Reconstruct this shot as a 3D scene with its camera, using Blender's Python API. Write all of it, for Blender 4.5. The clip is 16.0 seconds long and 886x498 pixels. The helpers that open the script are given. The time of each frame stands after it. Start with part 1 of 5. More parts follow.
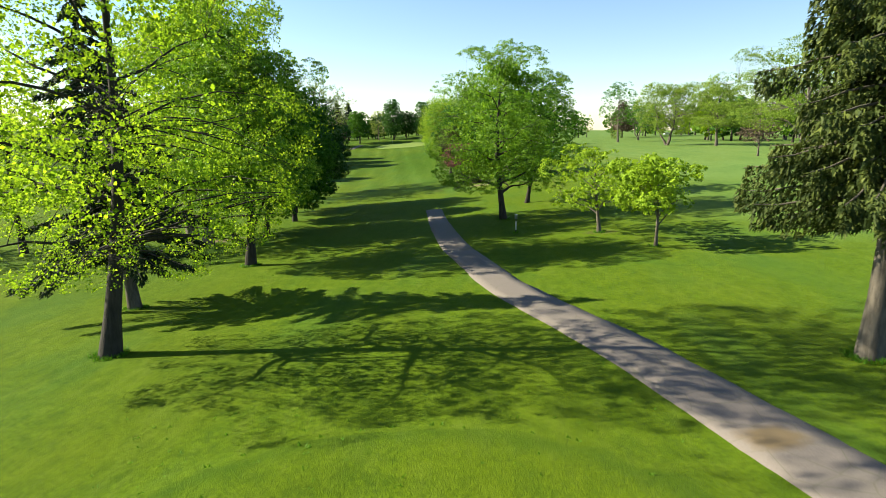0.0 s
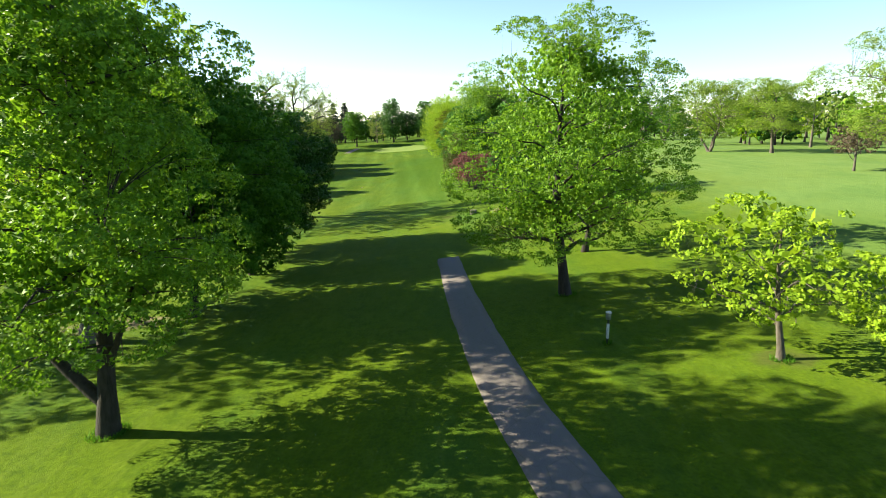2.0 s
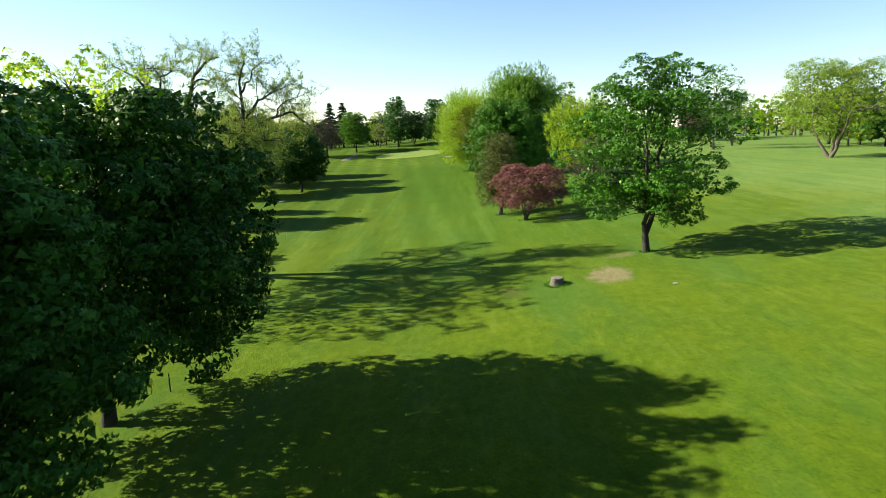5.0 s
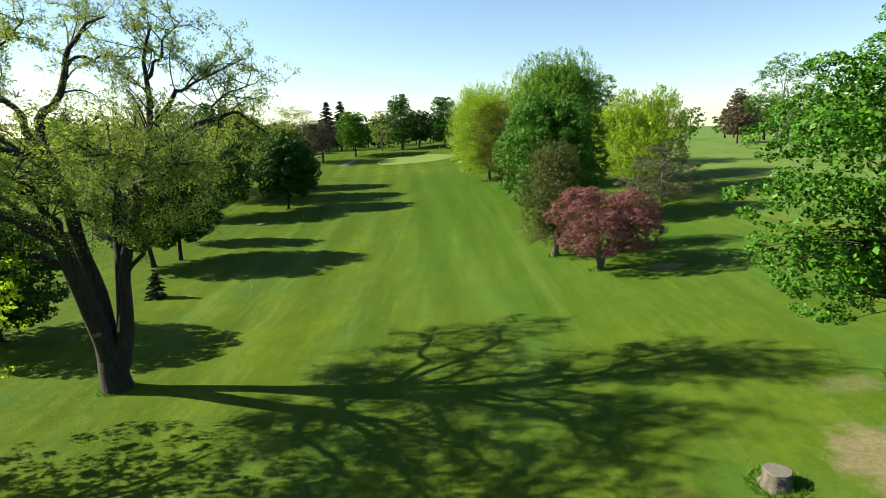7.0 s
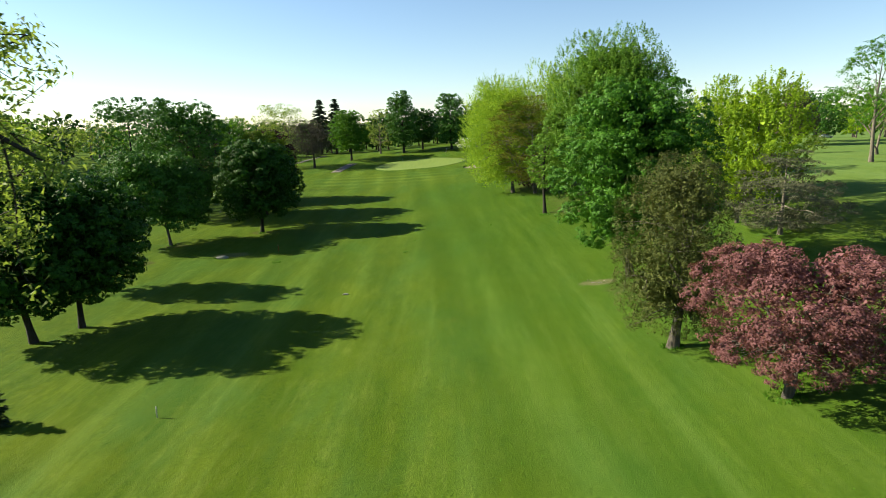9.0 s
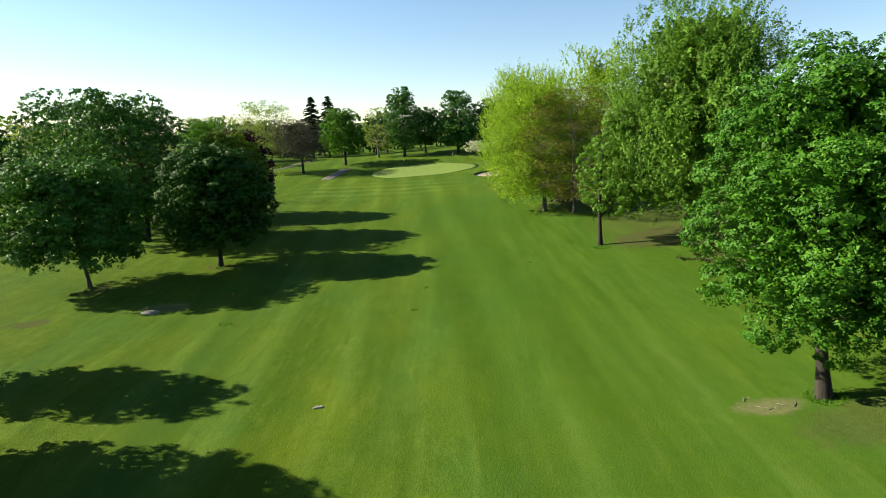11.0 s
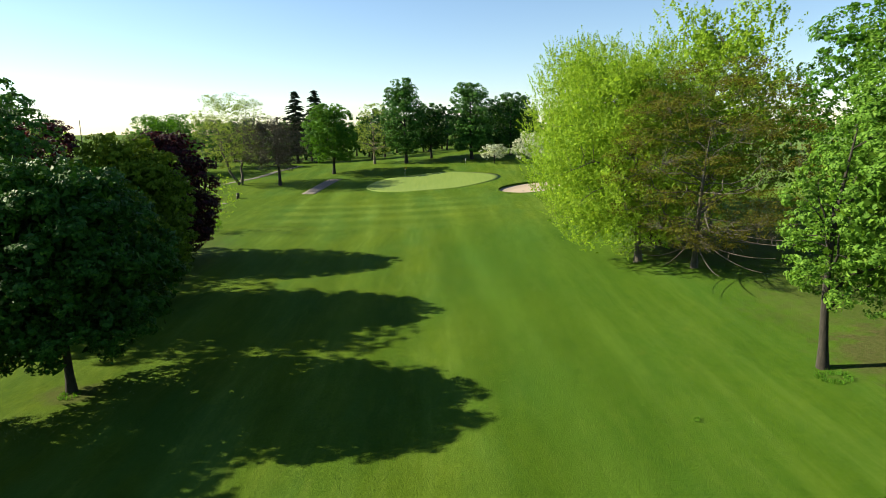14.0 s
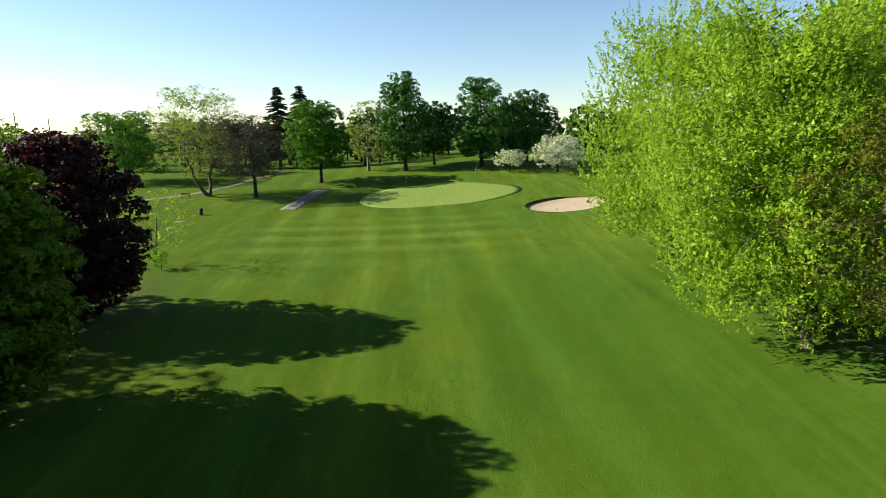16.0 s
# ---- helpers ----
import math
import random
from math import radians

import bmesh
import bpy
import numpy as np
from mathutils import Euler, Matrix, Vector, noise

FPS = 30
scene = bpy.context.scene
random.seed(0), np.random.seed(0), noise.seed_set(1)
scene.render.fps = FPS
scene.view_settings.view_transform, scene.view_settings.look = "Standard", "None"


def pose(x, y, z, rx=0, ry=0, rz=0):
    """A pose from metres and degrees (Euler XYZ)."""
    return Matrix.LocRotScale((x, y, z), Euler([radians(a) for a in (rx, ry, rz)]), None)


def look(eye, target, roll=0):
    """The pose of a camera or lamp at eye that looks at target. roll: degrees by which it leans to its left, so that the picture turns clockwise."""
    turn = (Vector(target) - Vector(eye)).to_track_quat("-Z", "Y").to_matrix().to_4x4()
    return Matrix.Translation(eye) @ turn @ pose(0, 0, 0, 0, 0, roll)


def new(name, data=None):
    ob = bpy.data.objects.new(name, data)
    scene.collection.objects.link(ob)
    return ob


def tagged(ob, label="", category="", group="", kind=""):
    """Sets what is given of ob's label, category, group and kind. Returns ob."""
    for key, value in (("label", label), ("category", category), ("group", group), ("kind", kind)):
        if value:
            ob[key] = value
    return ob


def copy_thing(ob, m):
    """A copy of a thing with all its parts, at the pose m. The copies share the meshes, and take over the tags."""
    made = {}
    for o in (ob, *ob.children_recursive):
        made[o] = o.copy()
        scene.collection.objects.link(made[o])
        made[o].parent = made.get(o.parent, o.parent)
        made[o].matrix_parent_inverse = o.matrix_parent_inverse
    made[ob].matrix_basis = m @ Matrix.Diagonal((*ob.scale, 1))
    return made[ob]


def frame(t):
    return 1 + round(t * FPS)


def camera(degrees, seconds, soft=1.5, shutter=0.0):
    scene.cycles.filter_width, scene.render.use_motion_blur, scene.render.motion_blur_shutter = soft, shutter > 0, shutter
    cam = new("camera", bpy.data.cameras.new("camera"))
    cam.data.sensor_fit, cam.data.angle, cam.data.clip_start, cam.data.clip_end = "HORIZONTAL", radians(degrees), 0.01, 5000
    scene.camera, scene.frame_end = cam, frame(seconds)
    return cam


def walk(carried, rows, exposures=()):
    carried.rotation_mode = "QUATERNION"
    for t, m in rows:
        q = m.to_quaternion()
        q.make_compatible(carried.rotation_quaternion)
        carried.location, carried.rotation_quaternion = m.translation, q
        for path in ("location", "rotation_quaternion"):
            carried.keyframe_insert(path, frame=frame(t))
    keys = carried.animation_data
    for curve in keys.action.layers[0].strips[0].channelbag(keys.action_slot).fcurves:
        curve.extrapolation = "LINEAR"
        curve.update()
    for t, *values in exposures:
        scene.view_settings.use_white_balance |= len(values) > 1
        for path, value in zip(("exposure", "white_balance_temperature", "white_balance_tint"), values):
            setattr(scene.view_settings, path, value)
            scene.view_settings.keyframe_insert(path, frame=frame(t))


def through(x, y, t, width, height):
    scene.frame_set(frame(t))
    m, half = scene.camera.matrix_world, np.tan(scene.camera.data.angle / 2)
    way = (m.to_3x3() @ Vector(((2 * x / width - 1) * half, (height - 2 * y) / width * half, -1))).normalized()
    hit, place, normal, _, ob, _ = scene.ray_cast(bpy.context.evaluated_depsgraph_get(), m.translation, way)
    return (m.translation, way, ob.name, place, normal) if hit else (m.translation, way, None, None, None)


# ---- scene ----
LENS = 74.0
EXPO = [(0.0, 1.92, 6000, 8), (1.5, 2.04, 6000, 8), (2.5, 2.38, 6000, 8), (3.2, 2.42, 6000, 8), (4.0, 2.0, 6000, 8), (6.5, 1.82, 6000, 8), (8.5, 1.67, 6000, 8), (11.0, 1.68, 6000, 8), (13.5, 1.72, 6000, 8), (16.0, 1.6, 6000, 8)]
cam = camera(LENS, 16.0, soft=0.5, shutter=0.15)
# seconds, eye in metres, yaw, pitch and lean to the right in degrees
PATH = [
    (0.0, -0.00, 0.00, 10.00, -0.00, -11.60, 0.00),
    (0.5, -0.43, 5.40, 10.62, -0.02, -11.61, 0.05),
    (1.0, -0.77, 11.18, 11.06, -0.02, -11.67, 0.09),
    (1.5, -1.11, 17.19, 11.31, 0.03, -11.67, 0.16),
    (2.0, -1.63, 23.17, 11.45, 0.05, -11.75, 0.17),
    (2.5, -2.29, 29.79, 11.47, 0.10, -11.78, 0.21),
    (3.0, -2.95, 36.22, 11.33, 0.21, -11.69, 0.30),
    (3.5, -3.59, 42.53, 11.17, 0.30, -11.61, 0.44),
    (4.0, -4.19, 48.38, 11.04, 0.41, -11.55, 0.65),
    (4.2, -4.44, 50.89, 11.03, 0.45, -11.55, 0.72),
    (6.3, -7.90, 76.96, 11.86, 0.37, -11.57, 0.88),
    (6.5, -8.14, 79.35, 11.88, 0.42, -11.58, 0.91),
    (7.0, -8.78, 85.79, 11.98, 0.53, -11.61, 1.02),
    (7.5, -9.49, 92.13, 12.09, 0.57, -11.58, 1.10),
    (8.0, -10.10, 98.09, 12.15, 0.53, -11.63, 1.11),
    (8.5, -10.71, 104.12, 12.25, 0.49, -11.66, 1.08),
    (8.7, -11.00, 106.58, 12.28, 0.47, -11.66, 1.07),
    (10.8, -13.66, 130.31, 12.27, 0.17, -11.54, 0.73),
    (11.0, -13.86, 132.59, 12.27, 0.18, -11.54, 0.71),
    (11.5, -14.24, 137.87, 12.37, 0.21, -11.52, 0.65),
    (12.0, -14.67, 142.87, 12.50, 0.19, -11.55, 0.67),
    (12.5, -15.05, 148.22, 12.60, 0.20, -11.61, 0.82),
    (13.0, -15.52, 153.78, 12.58, 0.17, -11.59, 0.95),
    (13.5, -16.28, 159.43, 12.50, 0.04, -11.54, 0.87),
    (14.0, -17.23, 164.92, 12.41, -0.18, -11.51, 0.54),
    (14.5, -18.27, 170.22, 12.31, -0.56, -11.38, 0.26),
    (15.0, -19.16, 175.52, 12.31, -0.86, -11.31, 0.09),
    (15.5, -19.91, 180.82, 12.36, -1.11, -11.29, 0.03),
    (16.0, -20.60, 186.00, 12.42, -1.29, -11.30, 0.04),
]
walk(cam, [(t, pose(x, y, z, 0, 0, yaw) @ pose(0, 0, 0, 90 + pitch) @ pose(0, 0, 0, 0, 0, -lean)) for t, x, y, z, yaw, pitch, lean in PATH],
     exposures=EXPO)

# ---------------------------------------------------------------- light
SUN_ELEV, SUN_AZ = 29.0, 169.0      # degrees; the azimuth counts from +x towards +y
sun_dir = Vector((math.cos(radians(SUN_ELEV)) * math.cos(radians(SUN_AZ)),
                  math.cos(radians(SUN_ELEV)) * math.sin(radians(SUN_AZ)), math.sin(radians(SUN_ELEV))))
world = bpy.data.worlds.new("sky")
scene.world = world
world.use_nodes = True
wn = world.node_tree
sky = wn.nodes.new("ShaderNodeTexSky")
sky.sky_type, sky.sun_disc = "NISHITA", False
sky.sun_elevation = radians(SUN_ELEV)
sky.sun_rotation = radians(90.0 - SUN_AZ)
sky.air_density, sky.dust_density, sky.ozone_density = 1.0, 0.05, 1.2
wn.nodes["Background"].inputs["Strength"].default_value = 0.05
wn.links.new(sky.outputs["Color"], wn.nodes["Background"].inputs["Color"])
sun = new("sun", bpy.data.lights.new("sun", "SUN"))
sun.data.energy, sun.data.angle, sun.data.color = 5.0, radians(0.55), (1.0, 0.87, 0.58)
sun.matrix_world = look(tuple(sun_dir * 300), (0, 0, 0))


# ---------------------------------------------------------------- terrain
TERRAIN = [2.672, -5.17, 1.765, 0.059, 1.023, 2.1, -0.762, -0.291, 1.227, -0.46, -0.938]
BUNKER = (-0.8, 269.8, 6.4, 5.2, 0.35)          # centre, half axes, turn
TEE = (-1.0, 6.7, 7.5, 7.5)
GREEN = (-19.0, 286.5, 13.2, 11.0, -0.05)


def oval(x, y, o):
    """How far out a place lies in an oval: below 1 inside."""
    ca, sa = math.cos(o[4]), math.sin(o[4])
    dx, dy = np.asarray(x, float) - o[0], np.asarray(y, float) - o[1]
    return np.hypot((dx * ca + dy * sa) / o[2], (-dx * sa + dy * ca) / o[3])


def ground_z(x, y):
    x, y = np.asarray(x, float), np.asarray(y, float)
    u = 40 * np.tanh(x / 40) / 20
    v = np.clip(y, -20, 300) / 100 + np.where(y > 300, 0.2 * np.tanh((y - 300) / 20), 0)
    green = np.exp(-((x + 14) ** 2 + (y - 284) ** 2) / 28 ** 2)
    terms = (1, v, v ** 2, v ** 3, u, u * v, u * v ** 2, u ** 2, u ** 2 * v, u ** 2 * v ** 2, green)
    z = sum(c * t for c, t in zip(TERRAIN, terms))
    z = z + 4.5 * np.exp(-((x - 130) ** 2 + (y - 320) ** 2) / 80 ** 2)
    z = z - 0.55 * np.clip(1.25 - oval(x, y, BUNKER), 0, 0.6) / 0.6
    tee = np.clip(1.12 - oval(x, y, (*TEE, 0.0)), 0, 0.12) / 0.12
    return z + 0.42 * tee + 0.05 * np.sin(x * 0.45 + 1.3 * np.sin(y * 0.21)) * np.cos(y * 0.33)


def gz(x, y):
    return float(ground_z(x, y))


# ---------------------------------------------------------------- materials
class Nodes:
    """A short way to write node trees."""

    def __init__(self, name):
        self.mat = bpy.data.materials.new(name)
        self.mat.use_nodes = True
        self.t = self.mat.node_tree
        self.t.nodes.clear()
        self.out = self.t.nodes.new("ShaderNodeOutputMaterial")

    def add(self, kind, **values):
        n = self.t.nodes.new(kind)
        for k, v in values.items():
            if k in ("blend_type", "data_type", "operation", "noise_dimensions", "feature", "wave_type", "bands_direction"):
                setattr_safe(n, k, v)
            else:
                n.inputs[k.replace("_", " ")].default_value = v
        return n

    def link(self, a, b):
        self.t.links.new(a, b)


def setattr_safe(n, k, v):
    if k == "blend_type":
        n.blend_type = v
    elif k == "data_type":
        n.data_type = v
    elif k == "operation":
        n.operation = v
    elif k == "noise_dimensions":
        n.noise_dimensions = v
    elif k == "feature":
        n.feature = v
    elif k == "wave_type":
        n.wave_type = v
    elif k == "bands_direction":
        n.bands_direction = v


def ramp(n, fac, stops):
    r = n.t.nodes.new("ShaderNodeValToRGB")
    while len(r.color_ramp.elements) < len(stops):
        r.color_ramp.elements.new(0.5)
    for e, (p, c) in zip(r.color_ramp.elements, stops):
        e.position, e.color = p, (*c, 1)
    if fac is not None:
        n.link(fac, r.inputs["Fac"])
    return r.outputs["Color"]


def mix(n, fac, a, b, blend="MIX"):
    m = n.t.nodes.new("ShaderNodeMix")
    m.data_type, m.blend_type = "RGBA", blend
    for socket, v in ((m.inputs[0], fac), (m.inputs[6], a), (m.inputs[7], b)):
        if isinstance(v, (int, float)):
            socket.default_value = v
        elif isinstance(v, tuple):
            socket.default_value = (*v, 1)
        else:
            n.link(v, socket)
    return m.outputs[2]


def math_node(n, op, a, b=0.0, clamp=False):
    m = n.t.nodes.new("ShaderNodeMath")
    m.operation, m.use_clamp = op, clamp
    for socket, v in zip(m.inputs, (a, b)):
        if isinstance(v, (int, float)):
            socket.default_value = v
        else:
            n.link(v, socket)
    return m.outputs[0]


def noise_tex(n, vector, scale, detail=4.0, rough=0.55):
    t = n.add("ShaderNodeTexNoise", Scale=scale, Detail=detail, Roughness=rough)
    if vector is not None:
        n.link(vector, t.inputs["Vector"])
    return t.outputs["Fac"]


def surface(n, colour, rough=0.8, bump=None, strength=0.3, distance=0.05, metal=0.0, spec=0.3):
    p = n.add("ShaderNodeBsdfPrincipled", Roughness=rough, Metallic=metal)
    p.inputs["Specular IOR Level"].default_value = spec
    if isinstance(colour, tuple):
        p.inputs["Base Color"].default_value = (*colour, 1)
    else:
        n.link(colour, p.inputs["Base Color"])
    if bump is not None:
        b = n.add("ShaderNodeBump", Strength=strength, Distance=distance)
        n.link(bump, b.inputs["Height"])
        n.link(b.outputs["Normal"], p.inputs["Normal"])
    n.link(p.outputs["BSDF"], n.out.inputs["Surface"])
    return p


def place(n):
    return n.t.nodes.new("ShaderNodeNewGeometry").outputs["Position"]


def stretched(n, vector, sx, sy, turn=0.0):
    m = n.t.nodes.new("ShaderNodeMapping")
    m.inputs["Scale"].default_value = (sx, sy, 1)
    m.inputs["Rotation"].default_value = (0, 0, turn)
    n.link(vector, m.inputs["Vector"])
    return m.outputs["Vector"]


def patch_mask(n, pos, x, y, rx, ry, soft=0.35, turn=0.0, ragged=1.5):
    """1 inside a ragged oval patch of ground."""
    m = n.t.nodes.new("ShaderNodeMapping")
    m.vector_type = "TEXTURE"
    m.inputs["Location"].default_value = (x, y, 0)
    m.inputs["Rotation"].default_value = (0, 0, turn)
    m.inputs["Scale"].default_value = (rx, ry, 1)
    n.link(pos, m.inputs["Vector"])
    flat = n.t.nodes.new("ShaderNodeVectorMath")
    flat.operation = "MULTIPLY"
    n.link(m.outputs["Vector"], flat.inputs[0])
    flat.inputs[1].default_value = (1, 1, 0)
    length = n.t.nodes.new("ShaderNodeVectorMath")
    length.operation = "LENGTH"
    n.link(flat.outputs["Vector"], length.inputs[0])
    wob = math_node(n, "MULTIPLY", math_node(n, "SUBTRACT", noise_tex(n, pos, 1.1, 5.0), 0.5), ragged)
    d = math_node(n, "ADD", length.outputs["Value"], wob)
    return math_node(n, "DIVIDE", math_node(n, "SUBTRACT", 1.0 + soft / 2, d), soft, True)


def grass_material():
    n = Nodes("mown_grass")
    pos = place(n)
    fine = noise_tex(n, pos, 7.0, 8.0, 0.75)
    mid = noise_tex(n, pos, 0.55, 6.0, 0.65)
    wide = noise_tex(n, pos, 0.06, 4.0)
    streak = noise_tex(n, stretched(n, pos, 0.9, 0.06, 0.08), 1.0, 5.0, 0.65)
    cross = noise_tex(n, stretched(n, pos, 0.07, 0.8, -0.55), 1.0, 5.0, 0.65)
    sep = n.t.nodes.new("ShaderNodeSeparateXYZ")
    n.link(pos, sep.inputs[0])
    base = ramp(n, mid, [(0.3, (0.0360, 0.0755, 0.0026)), (0.52, (0.0494, 0.0931, 0.0028)), (0.72, (0.0701, 0.1078, 0.0038))])
    lime = math_node(n, "MULTIPLY", math_node(n, "SUBTRACT", 112.0, sep.outputs["Y"]), 0.02, True)
    base = mix(n, math_node(n, "MULTIPLY", lime, 0.72), base, (0.092, 0.15, 0.0012))
    base = mix(n, math_node(n, "MULTIPLY", wide, 0.5, True), base, (0.0360, 0.0764, 0.0028))
    base = mix(n, ramp(n, streak, [(0.45, (0, 0, 0)), (0.75, (0.4, 0.4, 0.4))]), base, (0.0647, 0.1176, 0.0048))
    base = mix(n, ramp(n, cross, [(0.5, (0, 0, 0)), (0.75, (0.3, 0.3, 0.3))]), base, (0.0306, 0.0666, 0.0038))
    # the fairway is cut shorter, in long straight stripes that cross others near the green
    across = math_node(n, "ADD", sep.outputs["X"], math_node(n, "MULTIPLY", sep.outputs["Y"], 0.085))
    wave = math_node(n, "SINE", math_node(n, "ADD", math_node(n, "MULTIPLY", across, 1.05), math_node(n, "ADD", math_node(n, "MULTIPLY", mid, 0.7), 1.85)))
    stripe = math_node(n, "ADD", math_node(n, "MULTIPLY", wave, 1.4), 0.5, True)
    far = math_node(n, "MULTIPLY", math_node(n, "SUBTRACT", sep.outputs["Y"], 98.0), 0.03, True)
    edge = math_node(n, "MULTIPLY", math_node(n, "SUBTRACT", mid, 0.5), 3.0)
    left = math_node(n, "MULTIPLY", math_node(n, "ADD", math_node(n, "ADD", across, 24.0), edge), 0.3, True)
    right = math_node(n, "MULTIPLY", math_node(n, "SUBTRACT", 14.0, across), 0.12, True)
    fair = math_node(n, "MULTIPLY", math_node(n, "MULTIPLY", left, right), far)
    base = mix(n, math_node(n, "MULTIPLY", fair, 0.5), base, (0.0378, 0.0784, 0.0036))
    base = mix(n, math_node(n, "MULTIPLY", fair, math_node(n, "MULTIPLY", stripe, 0.22)), base, (0.0674, 0.1225, 0.0108))
    row = math_node(n, "SINE", math_node(n, "MULTIPLY", math_node(n, "ADD", sep.outputs["Y"], math_node(n, "MULTIPLY", sep.outputs["X"], 0.12)), 1.05))
    near_green = math_node(n, "MULTIPLY", math_node(n, "SUBTRACT", sep.outputs["Y"], 236.0), 0.06, True)
    near_green = math_node(n, "MULTIPLY", near_green, math_node(n, "MULTIPLY", math_node(n, "SUBTRACT", 272.0, sep.outputs["Y"]), 0.12, True))
    rows = math_node(n, "MULTIPLY", math_node(n, "MULTIPLY", near_green, fair), math_node(n, "ADD", math_node(n, "MULTIPLY", row, 1.4), 0.4, True))
    base = mix(n, math_node(n, "MULTIPLY", rows, 0.75), base, (0.09, 0.14, 0.013))
    base = mix(n, ramp(n, fine, [(0.33, (0.75, 0.75, 0.75)), (0.56, (0, 0, 0))]), base, (0.0143, 0.0353, 0.0028))
    base = mix(n, ramp(n, fine, [(0.6, (0, 0, 0)), (0.75, (0.4, 0.4, 0.4))]), base, (0.1034, 0.1470, 0.0118))
    # the neighbouring fairway is paler
    pale_side = math_node(n, "MULTIPLY", math_node(n, "SUBTRACT", math_node(n, "ADD", sep.outputs["X"], math_node(n, "MULTIPLY", math_node(n, "SUBTRACT", wide, 0.5), 40.0)), 22.0), 0.04, True)
    base = mix(n, math_node(n, "MULTIPLY", pale_side, 0.75), base, (0.115, 0.178, 0.032))
    olive = noise_tex(n, pos, 0.13, 5.0, 0.6)
    base = mix(n, ramp(n, olive, [(0.45, (0, 0, 0)), (0.7, (0.35, 0.35, 0.35))]), base, (0.072, 0.1, 0.003))
    # faint wheel tracks along the right of the fairway
    tracks = noise_tex(n, stretched(n, pos, 0.8, 0.045, 0.13), 1.0, 7.0, 0.72)
    side = math_node(n, "MULTIPLY", math_node(n, "ADD", sep.outputs["X"], 12.0), 0.12, True)
    side = math_node(n, "MULTIPLY", side, far)
    base = mix(n, math_node(n, "MULTIPLY", side, ramp(n, tracks, [(0.45, (0, 0, 0)), (0.72, (0.5, 0.5, 0.5))])), base, (0.088, 0.128, 0.012))
    rough_part = math_node(n, "SUBTRACT", 1.0, math_node(n, "MULTIPLY", fair, 0.75))
    mottle = noise_tex(n, stretched(n, pos, 1.0, 0.7, 0.3), 1.7, 8.0, 0.72)
    base = mix(n, math_node(n, "MULTIPLY", rough_part, ramp(n, mottle, [(0.34, (0.6, 0.6, 0.6)), (0.5, (0, 0, 0))])), base, (0.027, 0.06, 0.003))
    base = mix(n, math_node(n, "MULTIPLY", rough_part, ramp(n, mottle, [(0.5, (0, 0, 0)), (0.7, (0.35, 0.35, 0.35))])), base, (0.1, 0.148, 0.008))
    long_streak = noise_tex(n, stretched(n, pos, 0.42, 0.022, 0.085), 1.0, 6.0, 0.62)
    base = mix(n, math_node(n, "MULTIPLY", far, ramp(n, long_streak, [(0.48, (0, 0, 0)), (0.66, (0.36, 0.36, 0.36))])), base, (0.085, 0.142, 0.014))
    base = mix(n, math_node(n, "MULTIPLY", far, ramp(n, long_streak, [(0.3, (0.45, 0.45, 0.45)), (0.46, (0, 0, 0))])), base, (0.042, 0.082, 0.003))
    # patches of yellower and of bluer turf, and worn lighter flecks along the mowing
    tone = noise_tex(n, stretched(n, pos, 1.0, 0.35, 0.1), 0.16, 5.0, 0.6)
    base = mix(n, ramp(n, tone, [(0.5, (0, 0, 0)), (0.68, (0.34, 0.34, 0.34))]), base, (0.076, 0.112, 0.002))
    base = mix(n, ramp(n, tone, [(0.34, (0.5, 0.5, 0.5)), (0.48, (0, 0, 0))]), base, (0.034, 0.088, 0.011))
    fleck = noise_tex(n, stretched(n, pos, 1.6, 0.3, 0.1), 1.0, 6.0, 0.7)
    base = mix(n, ramp(n, fleck, [(0.52, (0, 0, 0)), (0.72, (0.34, 0.34, 0.34))]), base, (0.105, 0.15, 0.016))
    base = mix(n, ramp(n, fleck, [(0.28, (0.4, 0.4, 0.4)), (0.45, (0, 0, 0))]), base, (0.034, 0.07, 0.002))
    # long grass right of the fairway, a deeper green
    rim_in = math_node(n, "MULTIPLY", math_node(n, "ADD", math_node(n, "ADD", across, edge), 3.0), 0.12, True)
    rim_out = math_node(n, "MULTIPLY", math_node(n, "SUBTRACT", 40.0, across), 0.1, True)
    rim_far = math_node(n, "MULTIPLY", math_node(n, "SUBTRACT", 250.0, sep.outputs["Y"]), 0.05, True)
    deep = math_node(n, "MULTIPLY", math_node(n, "MULTIPLY", rim_in, rim_out), math_node(n, "MULTIPLY", far, rim_far))
    base = mix(n, math_node(n, "MULTIPLY", deep, 0.62), base, (0.03, 0.074, 0.004))
    # the neighbouring lawn up the slope is paler and cooler
    cool = math_node(n, "MULTIPLY", pale_side, math_node(n, "ADD", math_node(n, "MULTIPLY", lime, 0.4), 0.3))
    base = mix(n, cool, base, (0.095, 0.178, 0.046))
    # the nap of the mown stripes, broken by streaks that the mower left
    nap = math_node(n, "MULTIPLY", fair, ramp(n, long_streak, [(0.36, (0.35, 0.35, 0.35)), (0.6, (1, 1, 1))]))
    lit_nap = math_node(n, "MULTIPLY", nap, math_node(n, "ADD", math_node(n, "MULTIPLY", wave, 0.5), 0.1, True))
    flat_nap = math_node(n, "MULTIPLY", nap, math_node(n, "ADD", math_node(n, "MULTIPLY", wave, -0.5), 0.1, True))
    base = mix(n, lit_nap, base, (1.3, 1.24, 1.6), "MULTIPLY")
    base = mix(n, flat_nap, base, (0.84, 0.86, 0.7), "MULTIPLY")
